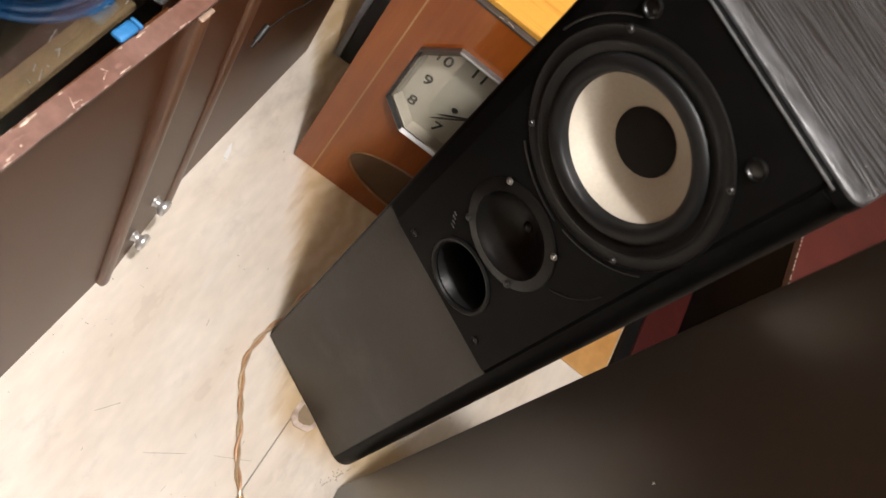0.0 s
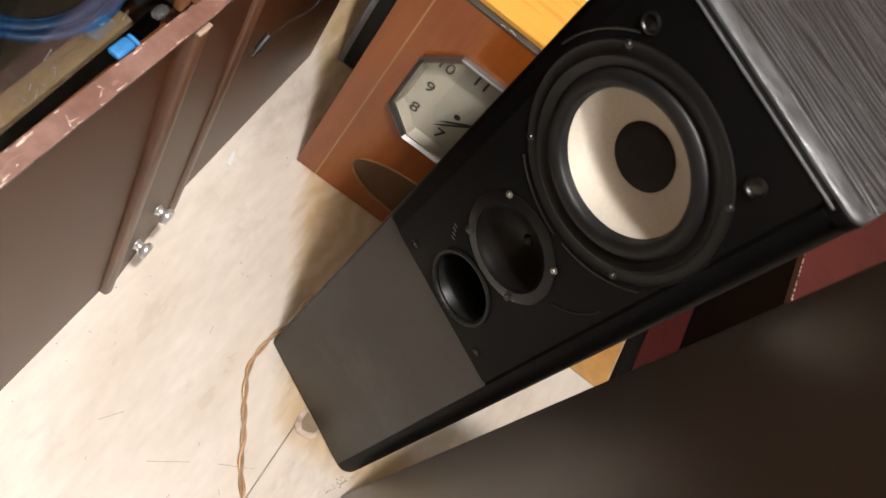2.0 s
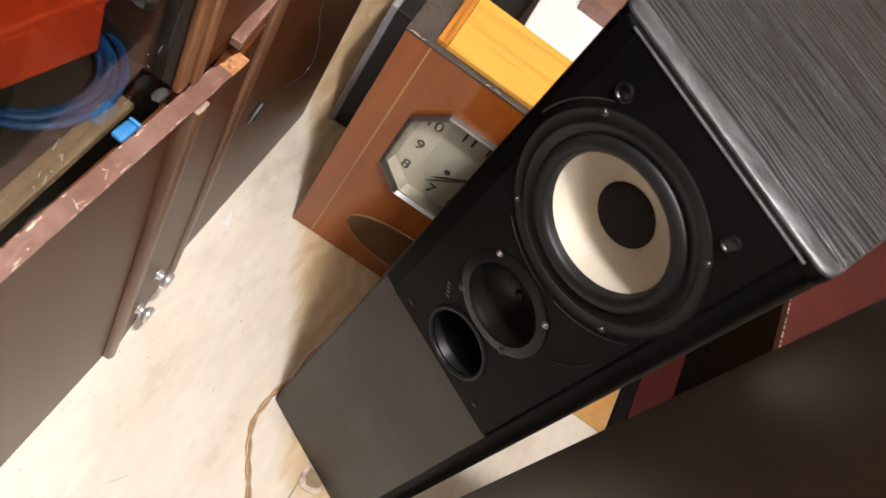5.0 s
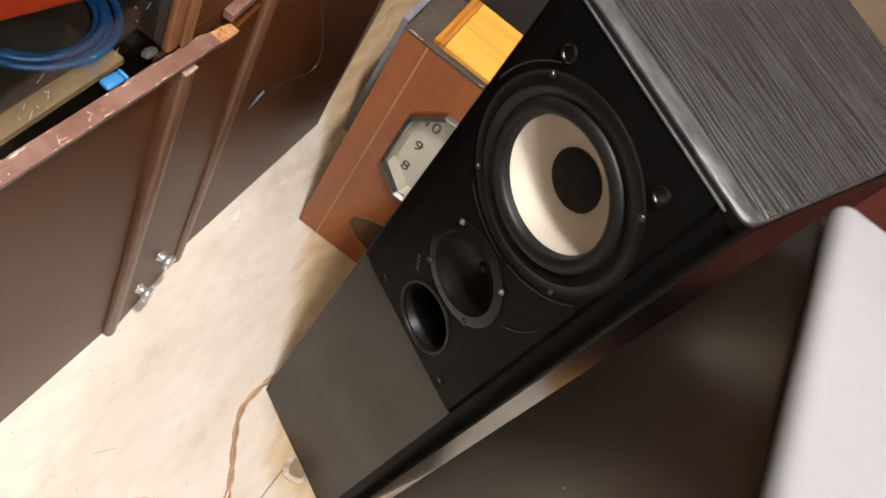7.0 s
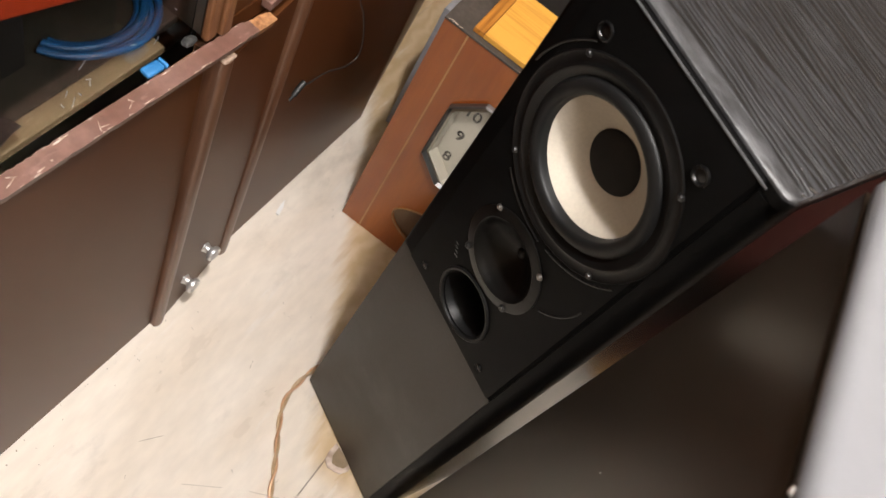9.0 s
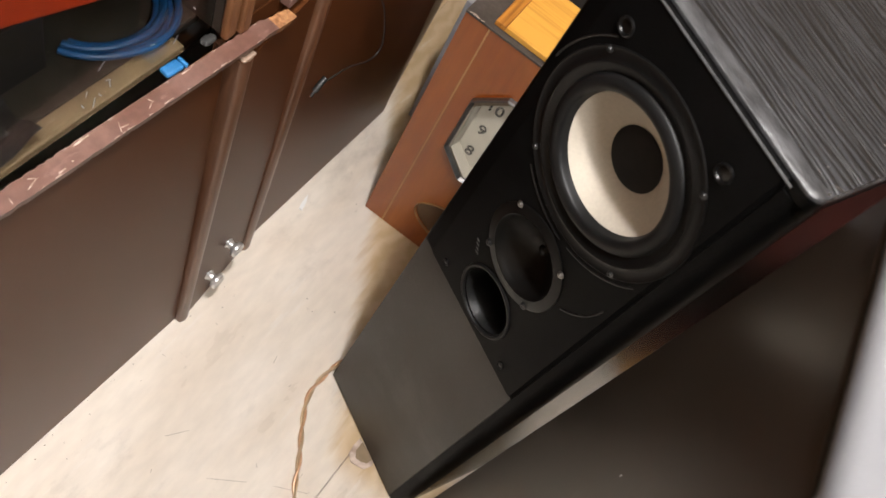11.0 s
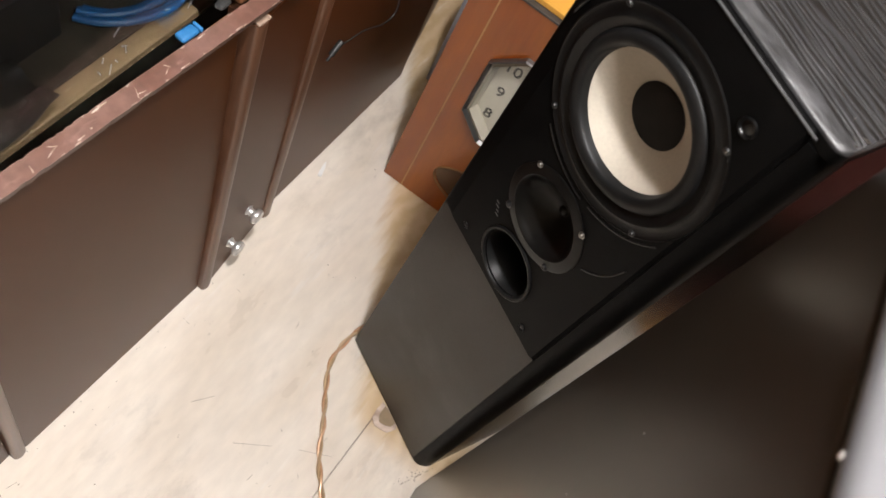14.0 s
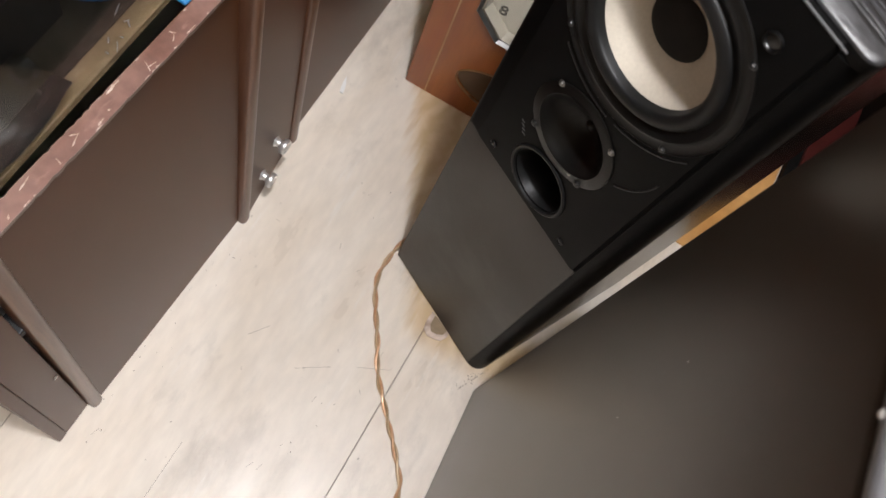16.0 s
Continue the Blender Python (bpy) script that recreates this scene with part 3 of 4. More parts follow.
part("screw", lathe([(0, 0), (0.0035, 0), (0.003, 0.0012), (0, 0.0016)], 16), M_STEEL, side, at=pose(-0.001, 0.060, 0.24, 0, 0, 90))

# the farther cupboard, turned a little
far = thing("cupboard", ROOM @ pose(-0.003, 1.08, 0, 0, 0, 14), "dark brown laminate cupboard beyond the wall unit", "cupboard")
cab("front_panel", -0.018, 0.0, 0.002, 0.34, 0.002, 1.32, M_BROWN, "", 0.0012, far)
cab("front_panel", -0.018, 0.0, 0.343, 0.68, 0.002, 1.32, M_BROWN, "", 0.0012, far)
cab("body", -0.40, -0.019, 0.002, 0.68, 0.002, 1.32, M_BROWN, "", 0.0012, far)

# ---- in the niche ----
coil = thing("blue_cable", ROOM @ pose(-0.094, 0.391, NICHE), "coil of blue network cable lying on the shelf", "cable")
rnd = random.Random(3)
for i in range(4):
    r = 0.046 + 0.0058 * i + rnd.uniform(-0.001, 0.001)
    cx, cy = rnd.uniform(-0.003, 0.003), rnd.uniform(-0.003, 0.003)
    last = (92, 70, 108, 84)[i]
    turn = [radians(-76 + (last + 76) * k / 40) for k in range(41)]
    loop = [(cx + r * math.cos(a), cy + r * 1.06 * math.sin(a) - (0.012 if a < 0 else 0) * math.sin(a) ** 2, 0.0042 + 0.0062 * (i % 2) + 0.003 * (0.5 + 0.5 * math.sin(a * 2 + i)))
            for a in turn]
    part("cable_loop", tube(loop, 0.0038, 10), M_BLUE, coil, smooth=True)
tape = thing("blue_connector", ROOM @ pose(0.002, 0.385, NICHE + 0.0003, 0, 0, -3), "light blue cable boot stuck behind the ledge", "connector")
part("boot", box(-0.0095, 0.0035, -0.014, 0.008, 0.0, 0.006, 0.0028, 3), M_BLUELT, tape, smooth=True)
part("cuff", box(-0.009, 0.004, 0.0085, 0.0125, 0.0, 0.0065, 0.002, 3), M_BLUELT, tape, smooth=True)
dark = thing("black_carton", ROOM @ pose(0, 0, NICHE), "flat black carton on the shelf under the orange box", "carton")
part("body", box(-0.30, -0.075, 0.02, 0.30, 0.0, 0.074, 0.002), M_BOXB, dark)
part("lid", box(-0.302, -0.073, 0.018, 0.302, 0.0745, 0.0785, 0.001), M_BOXB, dark)
red = thing("orange_box", ROOM @ pose(-0.040, 0.384, NICHE + 0.079, 0, 0, -16), "orange-red plastic box lying on the black carton", "box")
part("body", box(-0.20, 0.0, -0.30, 0.0, 0.0, 0.060, 0.003), M_ORANGE, red)
part("lid", box(-0.202, 0.002, -0.302, 0.002, 0.0605, 0.072, 0.003), M_ORANGE, red)
lump = thing("grey_putty", ROOM @ pose(-0.003, 0.436, NICHE + 0.0003), "small lump of grey putty on the ledge", "lump")
blob = bmesh.new()
bmesh.ops.create_icosphere(blob, subdivisions=3, radius=1)
for v in blob.verts:
    w = 1 + 0.25 * noise.noise(v.co * 1.7)
    v.co = Vector((v.co.x * 0.006 * w, v.co.y * 0.009 * w, 0.0035 + v.co.z * 0.0035))
part("blob", blob, M_PUTTY, lump, smooth=True)
film_ = thing("plastic_film", ROOM @ pose(-0.07, 0.12, NICHE), "crumpled smoky plastic film on the shelf", "film")
bmf = bmesh.new()
bmesh.ops.create_grid(bmf, x_segments=24, y_segments=30, size=0.5)
for v in bmf.verts:
    x, y = v.co.x * 0.11, v.co.y * 0.24
    v.co = Vector((x, y, 0.004 + 0.03 * abs(noise.noise(Vector((x * 22, y * 12, 1.3)))) + 0.01 * abs(noise.noise(Vector((x * 60, y * 30, 4))))))
part("sheet", bmf, M_BAG, film_, smooth=True)

# the thin cord with a plug that hangs on the front
cord = thing("thin_cord", ROOM, "thin dark cord with a small plug hanging on the brown front", "cord")
part("cord", tube(smooth_path([(0.02, 0.684, 0.448), (0.02, 0.697, 0.437), (0.02, 0.753, 0.421), (0.02, 0.821, 0.384), (0.02, 0.851, 0.39), (0.02, 0.838, 0.439), (0.02, 0.801, 0.514), (0.02, 0.763, 0.581), (0.017, 0.759, 0.701), (0.014, 0.763, 1.148)]), 0.0013, 6), M_GREYW, cord, smooth=True)
part("plug", tube([(0.020, 0.688, 0.449), (0.020, 0.680, 0.446), (0.020, 0.672, 0.440), (0.020, 0.667, 0.436)], 0.0048, 12), M_GREYW, cord, smooth=True)
part("plug_pin", tube([(0.020, 0.667, 0.436), (0.020, 0.660, 0.430)], 0.0024, 8), M_DARKST, cord, smooth=True)

# ---- the loudspeaker ----
W, H, D = 0.25, 1.0, 0.335
sp = thing("loudspeaker", pose(0, 0, 0), "tall black floor-standing loudspeaker with a cream woofer", "loudspeaker")
R, RR, WB = 0.012, 0.024, W + 0.006
bm = bmesh.new()
sec = []
for rr, cx, a0 in ((R, R, 180), (RR, WB - RR, 270)):
    for i in range(7):
        a = radians(a0 + 90 * i / 6)
        sec.append((cx + rr * math.cos(a), rr + rr * math.sin(a)))
sec += [(WB, D), (0, D)]
lo_, hi_ = [bm.verts.new((x, y, 0.0)) for x, y in sec], [bm.verts.new((x, y, H - 0.019)) for x, y in sec]
for i in range(len(sec)):
    if i != 6:                                     # the flat front is a board of its own
        bm.faces.new((lo_[i], lo_[(i + 1) % len(sec)], hi_[(i + 1) % len(sec)], hi_[i])).material_index = 1 if i < 13 else 0
bm.faces.new(lo_), bm.faces.new(hi_)
part("body", bm, [M_SIDE, M_BAFFLE], sp, "black vinyl-covered cabinet", smooth=True)
M_EDGE = mat("worn_shiny_black_edge", (0.016, 0.016, 0.017), 0.40, alt=(0.044, 0.044, 0.046), scale=50, stretch=(0.4, 1, 1), fine=0.4, fine_scale=180, bump=0.35, bump_scale=220, spec=0.55, rough_var=0.08)
# Lighter grey than the plate: the edge highlight is put into the colour.
M_LIP_GLINT = mat("lip_highlight_grey", (0.045, 0.045, 0.047), 0.30, alt=(0.080, 0.080, 0.082), scale=70, fine=0.2)


def top_mesh():
    """The grained top board: a worn, softly rolled front edge, rounded front corners and a small overhang to one side."""
    prof = [(0.0022, -0.0185), (0.0012, -0.0120), (0.0010, -0.0066), (0.0018, -0.0044), (0.0042, -0.0030), (0.0090, -0.0019), (0.0160, -0.0010), (0.0260, -0.0003), (0.0400, 0.0)]
    x0, x1, rc = -0.001, WB + 0.0005, 0.014
    bm = bmesh.new()
    rows = []
    for inset, dz in prof:
        row = [(x0, D)]
        for cx, a0 in ((x0 + rc, 180), (x1 - rc, 270)):
            for i in range(7):
                a = radians(a0 + 90 * i / 6)
                row.append((cx + rc * math.cos(a), rc + inset + rc * math.sin(a)))
        row.append((x1, D))
        pull = min(inset, 0.004) * 0.5
        rows.append([bm.verts.new((min(max(x, x0 + pull), x1 - pull), y, H + dz)) for x, y in row])
    for k, (p, q) in enumerate(zip(rows, rows[1:])):
        for i in range(len(p) - 1):
            bm.faces.new((p[i], p[i + 1], q[i + 1], q[i])).material_index = 2 if k < 2 else 1 if k < 6 else 0
        bm.faces.new((p[-1], p[0], q[0], q[-1]))
    bm.faces.new(rows[-1]), bm.faces.new(rows[0])
    return bm


part("top_board", top_mesh(), [M_ASH, M_EDGE, M_BAFFLE], sp, "black ash-grained top with worn shiny front edge", smooth=True)
part("baffle_lip", tube([(0.024, -0.0056, 0.9922), (W * 0.5, -0.0058, 0.9924), (W - 0.014, -0.0056, 0.9922)], 0.0011, 8), M_LIP_GLINT, sp, "thin lip of the front plate, greyed to carry its highlight", smooth=True)
part("worn_corner", box(-0.006, 0.006, -0.0008, 0.0008, -0.0006, 0.0006, 0.0003), M_STEEL, sp, "chipped shiny corner", at=pose(W + 0.0035, 0.020, H - 0.0030, 0, 20, 70))
rnd = random.Random(17)
for k in range(9):                                 # bare nicks round the knocked corner of the top
    l, w = rnd.uniform(0.002, 0.006), rnd.uniform(0.0005, 0.0014)
    part("nick", flake([(-l / 2, 0), (-l * 0.1, w), (l * 0.2, w * 0.4), (l / 2, w * 0.7), (l * 0.3, -w * 0.5), (-l * 0.2, -w * 0.4)], -0.0012, 0.0002), M_STEEL, sp,
         at=pose(WB - 0.003 - abs(rnd.gauss(0, 0.006)), rnd.uniform(0.026, 0.060), H - 0.0003, 0, 0, rnd.uniform(20, 110)))
part("lower_front", extrude_xz([(0.007, 0.003), (W - 0.018, 0.003), (W - 0.018, 0.5075), (0.007, 0.5075)], 0.004, -0.0015, 0.001), M_LOWER, sp, "dark grey lower front plate")


OPENINGS = [(0.127, 0.853, 0.099, 72), (0.1245, 0.6765, 0.0465, 48), (0.126, 0.567, 0.040, 40)]


def front_board():
    bm, edges = bmesh.new(), []
    for pts in [[(R, 0), (WB - RR, 0), (WB - RR, H - 0.019), (R, H - 0.019)]] + [
            [(cx + r * math.cos(2 * math.pi * i / n), cz + r * math.sin(2 * math.pi * i / n)) for i in range(n)] for cx, cz, r, n in OPENINGS]:
        vs = [bm.verts.new((x, 0.0, z)) for x, z in pts]
        edges += [bm.edges.new((vs[i], vs[(i + 1) % len(vs)])) for i in range(len(vs))]
    bmesh.ops.triangle_fill(bm, use_beauty=True, use_dissolve=False, edges=edges)
    e = bmesh.ops.extrude_face_region(bm, geom=bm.faces[:])
    bmesh.ops.translate(bm, verts=[v for v in e["geom"] if isinstance(v, bmesh.types.BMVert)], vec=(0, 0.016, 0))
    return bm


part("front_board", front_board(), M_BAFFLE, sp)


# baffle plate with its openings
def baffle_mesh():
    x0, x1, z0, z1, rc = 0.010, W - 0.018, 0.509, 0.9925, 0.004
    out = []
    for cx, cz, a0 in ((x1 - rc, z1 - rc, 0), (x0 + rc, z1 - rc, 90), (x0 + rc, z0 + rc, 180), (x1 - rc, z0 + rc, 270)):
        for i in range(5):
            a = radians(a0 + 90 * i / 4)
            out.append((cx + rc * math.cos(a), cz + rc * math.sin(a)))
    bm = bmesh.new()
    holes = OPENINGS
    edges = []

    def loop(points, y):
        vs = [bm.verts.new((x, y, z)) for x, z in points]
        es = [bm.edges.new((vs[i], vs[(i + 1) % len(vs)])) for i in range(len(vs))]
        return vs, es
    inner = [(x + (0.018 if x < 0.1 else -0.004), z + (0.003 if z < 0.7 else -0.0012)) for x, z in out]
    v_in, e = loop(inner, -0.006)
    edges += e
    hole_v = []
    for cx, cz, r, n in holes:
        v, e = loop([(cx + r * math.cos(2 * math.pi * i / n), cz + r * math.sin(2 * math.pi * i / n)) for i in range(n)], -0.006)
        edges += e
        hole_v.append(v)
    bmesh.ops.triangle_fill(bm, use_beauty=True, use_dissolve=False, edges=edges)
    v_out, _ = loop(out, -0.0025)
    v_back, _ = loop(out, 0.0005)
    n = len(out)
    for i in range(n):
        j = (i + 1) % n
        bm.faces.new((v_in[i], v_in[j], v_out[j], v_out[i]))
        bm.faces.new((v_out[i], v_out[j], v_back[j], v_back[i]))
    for v in hole_v:
        back = [bm.verts.new((q.co.x, 0.0, q.co.z)) for q in v]
        for i in range(len(v)):
            j = (i + 1) % len(v)
            bm.faces.new((v[i], v[j], back[j], back[i]))
    return bm


baffle = part("baffle", baffle_mesh(), M_BAFFLE, sp, "black satin plastic front plate")
B = -0.006
woofer = part("woofer", lathe([(0.1050, -0.001), (0.1048, 0.0006), (0.1038, 0.0013), (0.1022, 0.0006), (0.0960, 0.0003), (0.0935, 0.0006), (0.0918, 0.0018), (0.0900, 0.0016), (0.0885, 0.0006),
                               (0.0845, -0.0006), (0.0812, -0.0022)], 96), M_GLOSS, sp, "black woofer frame ring", smooth=True, at=pose(0.127, B, 0.853))
part("surround", lathe([(0.0822, -0.0018)] + [(0.0738 + 0.0080 * math.cos(radians(a)), -0.0020 + 0.0056 * math.sin(radians(a))) for a in range(10, 171, 16)] + [(0.0655, -0.0046), (0.0645, -0.0085)], 96),
     M_RUBBER, woofer, "black rubber roll surround", smooth=True)
part("cone", lathe([(0.0662, -0.0070), (0.0600, -0.0112), (0.0500, -0.0182), (0.0400, -0.0252), (0.0320, -0.0308), (0.0295, -0.0322)], 96), M_CONE, woofer, "cream woven cone", smooth=True)
part("dust_cap", lathe([(0.0312, -0.0306), (0.0300, -0.0298), (0.0240, -0.0282), (0.0140, -0.0268), (0.0, -0.0262)], 64), M_CAP, woofer, "black felt dust cap", smooth=True)


def screw(x, z, r, material, parent, at_y):
    """A pan-head screw with a cross slot."""
    bm = lathe([(r * 1.35, 0), (r * 1.35, 0.0006), (r, 0.0009), (r, 0.0018), (r * 0.8, 0.0026), (r * 0.35, 0.0028), (r * 0.3, 0.0012), (0, 0.0012)], 18)
    return part("screw", bm, material, parent, smooth=True, at=pose(x, at_y, z))


for sx, sz in ((-0.0718, 0.0722), (0.0730, 0.0707), (0.0713, -0.0720), (-0.0720, -0.0710)):
    screw(sx, sz, 0.0028, M_DARKST, woofer, -0.0004)
M_HORN = mat("dusty_satin_black_horn", (0.0034, 0.0032, 0.0030), 0.36, alt=(0.005, 0.0047, 0.0043), scale=30, fine=0.1, spec=0.24)
tweeter = part("tweeter", lathe([(0.0600, -0.001), (0.0600, 0.0012), (0.0585, 0.0022), (0.0500, 0.0022), (0.0478, 0.0030), (0.0462, 0.0018), (0.0440, -0.0020), (0.0390, -0.0072), (0.0310, -0.0132),
                                 (0.0230, -0.0182), (0.0150, -0.0222), (0.0080, -0.0246), (0.0060, -0.0250)], 72), M_HORN, sp, "black horn tweeter", smooth=True, at=pose(0.1245, B, 0.6765))
part("dome", lathe([(0.0064, -0.0250), (0.0058, -0.0238), (0.0042, -0.0228), (0.0020, -0.0222), (0.0, -0.0220)], 32), M_HORN, tweeter, "soft black dome", smooth=True)
for sx, sz in ((-0.0415, 0.042), (0.0422, 0.0415)):
    screw(sx, sz, 0.0030, M_STEEL, tweeter, -0.002)
screw(0.0378, -0.0425, 0.0034, M_DARKST, tweeter, -0.002)
screw(-0.0415, -0.0415, 0.0034, M_DARKST, tweeter, -0.002)
port = part("bass_port", lathe([(0.0465, -0.001), (0.0462, 0.0018), (0.0445, 0.0028), (0.0420, 0.0022), (0.0402, -0.0010), (0.0378, -0.0070), (0.0352, -0.0160), (0.0335, -0.0300), (0.0330, -0.06), (0.0330, -0.12), (0.0, -0.12)], 64),
            M_RUBBER, sp, "flared black bass port", smooth=True, at=pose(0.126, B, 0.567))


M_EDGE2 = mat("semi_gloss_black_moulding", (0.003, 0.003, 0.003), 0.28, alt=(0.005, 0.005, 0.005), scale=40, spec=0.45)


def peg(x, z, r):
    """A grille socket: a shiny rolled rim round a dark hole with a lit inner wall."""
    p = part("grille_socket", lathe([(r, 0), (r * 0.97, r * 0.20), (r * 0.86, r * 0.27), (r * 0.74, r * 0.18), (r * 0.68, 0.0001)], 28), M_EDGE2, sp, smooth=True, at=pose(x, B - 0.0001, z))
    part("socket_cup", lathe([(r * 0.68, 0.0002), (r * 0.50, 0.0004), (r * 0.30, 0.0007), (0, 0.0008)], 20), M_EDGE2, p, smooth=True)


for px_, pz_, pr in ((0.055, 0.9515, 0.0088), (0.1975, 0.9515, 0.0088), (0.0535, 0.5308, 0.0050), (0.1938, 0.5300, 0.0050)):
    peg(px_, pz_, pr)
for cx, cz, r, a0, a1 in ((0.127, 0.853, 0.1115, -125, -84), (0.127, 0.853, 0.1100, -78, -30), (0.127, 0.853, 0.1125, 130, 172), (0.136, 0.752, 0.0850, -50, -5)):
    part("raised_rib", ring_arc(cx, cz, r, a0, a1, 0.0011, B), M_EDGE2, baffle, smooth=True)
for k in range(4):
    part("printed_mark", box(-0.003 + 0.001 * (k % 2), 0.003, -0.0003, 0.0001, -0.0007, 0.0007), M_MARK, baffle, at=pose(0.0775 - 0.0028 * k, B, 0.6005 + 0.0050 * k))

# ---- the clock ----
CLK = pose(-0.285, 0.203, 0, 0, 0, 29.3)           # x: along its front, y: into it
clk = thing("pendulum_clock", CLK, "lacquered orange-brown wooden clock with an octagonal dial, standing on the floor", "clock")
CW, CH, CD, CX, CZ = 0.418, 0.552, 0.13, 0.209, 0.360


def oct_pts(hw, hh, cut):
    return [(CX + sx * x, CZ + sz * z) for sx, sz, order in ((1, 1, 0), (-1, 1, 1), (-1, -1, 0), (1, -1, 1)) for x, z in
            (((hw, hh - cut), (hw - cut, hh)) if order == 0 else ((hw - cut, hh), (hw, hh - cut)))]


def frame_mesh(outer, inner, y0, y1):
    """A frame between two outlines, sloping from y1 on the outside to y0 within."""
    bm = bmesh.new()
    n = len(outer)
    a = [bm.verts.new((x, 0.0015, z)) for x, z in outer]
    b = [bm.verts.new((x, y1, z)) for x, z in outer]
    mid = [((xo * 0.6 + xi * 0.4), (zo * 0.6 + zi * 0.4)) for (xo, zo), (xi, zi) in zip(outer, inner)]
    m = [bm.verts.new((x, y1 - 0.002, z)) for x, z in mid]
    c = [bm.verts.new((x, y0, z)) for x, z in inner]
    for i in range(n):
        j = (i + 1) % n
        for p, q in ((a, b), (b, m), (m, c)):
            bm.faces.new((p[i], p[j], q[j], q[i]))
    return bm


def case_front():
    bm = bmesh.new()
    edges = []
    for pts in ([(0, 0.002), (CW, 0.002), (CW, CH), (0, CH)], oct_pts(0.132, 0.1065, 0.047),
                [(CX + 0.1225 * math.cos(2 * math.pi * i / 48), 0.1065 + 0.0555 * math.sin(2 * math.pi * i / 48)) for i in range(48)]):
        vs = [bm.verts.new((x, 0.0, z)) for x, z in pts]
        edges += [bm.edges.new((vs[i], vs[(i + 1) % len(vs)])) for i in range(len(vs))]
    bmesh.ops.triangle_fill(bm, use_beauty=True, use_dissolve=False, edges=edges)
    e = bmesh.ops.extrude_face_region(bm, geom=bm.faces[:])
    bmesh.ops.translate(bm, verts=[v for v in e["geom"] if isinstance(v, bmesh.types.BMVert)], vec=(0, 0.012, 0))
    return bm


part("front", case_front(), M_WOOD, clk, "orange-brown lacquered front")
part("case", box(0.001, CW - 0.001, 0.028, CD, 0.002, CH - 0.0005, 0.001), M_WOOD, clk)
part("side_board", box(0.0, 0.010, 0.0125, 0.0275, 0.002, CH - 0.0005), M_WOOD, clk)
part("side_board", box(CW - 0.010, CW, 0.0125, 0.0275, 0.002, CH - 0.0005), M_WOOD, clk)
part("top_moulding", box(-0.001, CW + 0.001, -0.001, CD + 0.001, CH, CH + 0.004, 0.001), M_CLKTOP, clk, "dusty charcoal top with worn edge")
rnd = random.Random(8)
for k in range(10):
    part("chip", box(-0.003, 0.003, -0.0006, 0.0006, -0.0002, 0.0006), M_SPLINT, clk, at=pose(rnd.choice([0.012, 0.02, 0.03, 0.135, 0.15, 0.165, 0.19]) + rnd.uniform(-0.005, 0.005), rnd.uniform(0.0, 0.003), CH + 0.004, 0, 0, rnd.uniform(-25, 25)))
part("inlay", box(0.0405, 0.0435, -0.0005, 0.0, 0.003, CH - 0.001), M_INLAY, clk, "thin pale inlaid line")
part("inlay", box(CW - 0.0435, CW - 0.0405, -0.0005, 0.0, 0.003, CH - 0.001), M_INLAY, clk)
M_BEZEL = mat("tarnished_chrome", (0.24, 0.235, 0.225), 0.5, 1.0, alt=(0.32, 0.31, 0.30), scale=40)
part("bezel", frame_mesh(oct_pts(0.1365, 0.111, 0.0485), oct_pts(0.1305, 0.105, 0.046), -0.003, -0.0085), M_BEZEL, clk, "chrome octagonal bezel")
part("dial_rim", frame_mesh(oct_pts(0.1304, 0.1049, 0.046), oct_pts(0.1205, 0.0955, 0.043), 0.0145, -0.0025), M_DIAL2, clk, "sloping silvered rim")
dial = part("dial", extrude_xz(oct_pts(0.1203, 0.0953, 0.043), 0.0175, 0.0143), M_DIAL, clk, "ivory octagonal dial")
pane2 = part("glass", extrude_xz(oct_pts(0.1302, 0.1047, 0.0459), -0.0015, -0.0030), M_CLKGLASS, clk, "flat clock glass")
pane2.visible_shadow = False
for hour in range(1, 13):
    cu = bpy.data.curves.new("numeral", "FONT")
    cu.body, cu.size, cu.align_x, cu.align_y, cu.extrude, cu.offset = str(hour), 0.031, "CENTER", "CENTER", 0.0002, 0.0
    cu.bevel_depth, cu.bevel_resolution = 0.0005, 0
    tmp = bpy.data.objects.new("numeral", cu)
    scene.collection.objects.link(tmp)
    bpy.context.view_layer.update()
    me = bpy.data.meshes.new_from_object(tmp.evaluated_get(bpy.context.evaluated_depsgraph_get()))
    bpy.data.objects.remove(tmp)
    me.materials.clear()
    me.materials.append(M_INK)
    num = new("numeral", me)
    num.parent = dial
    a = radians(90 - 30 * hour)
    reach = min(0.099 / max(abs(math.cos(a)), 1e-3), 0.073 / max(abs(math.sin(a)), 1e-3))
    num.matrix_local = pose(CX + reach * math.cos(a), 0.0140, CZ + reach * math.sin(a), 90, 0, 0)


def hand_mesh(length, width):
    return extrude_xz([(-width / 2, -0.008), (width / 2, -0.008), (width * 0.5, length * 0.8), (0, length), (-width * 0.5, length * 0.8)], 0.0, -0.0008)


part("hour_hand", hand_mesh(0.070, 0.0036), M_INK, dial, at=pose(CX, 0.0120, CZ, 0, 231, 0))
part("minute_hand", hand_mesh(0.084, 0.003), M_INK, dial, at=pose(CX, 0.0100, CZ, 0, 226, 0))
part("hand_hub", lathe([(0.0042, 0.0), (0.0042, 0.004), (0.002, 0.005), (0, 0.005)], 18), M_INK, dial, smooth=True, at=pose(CX, 0.0142, CZ))
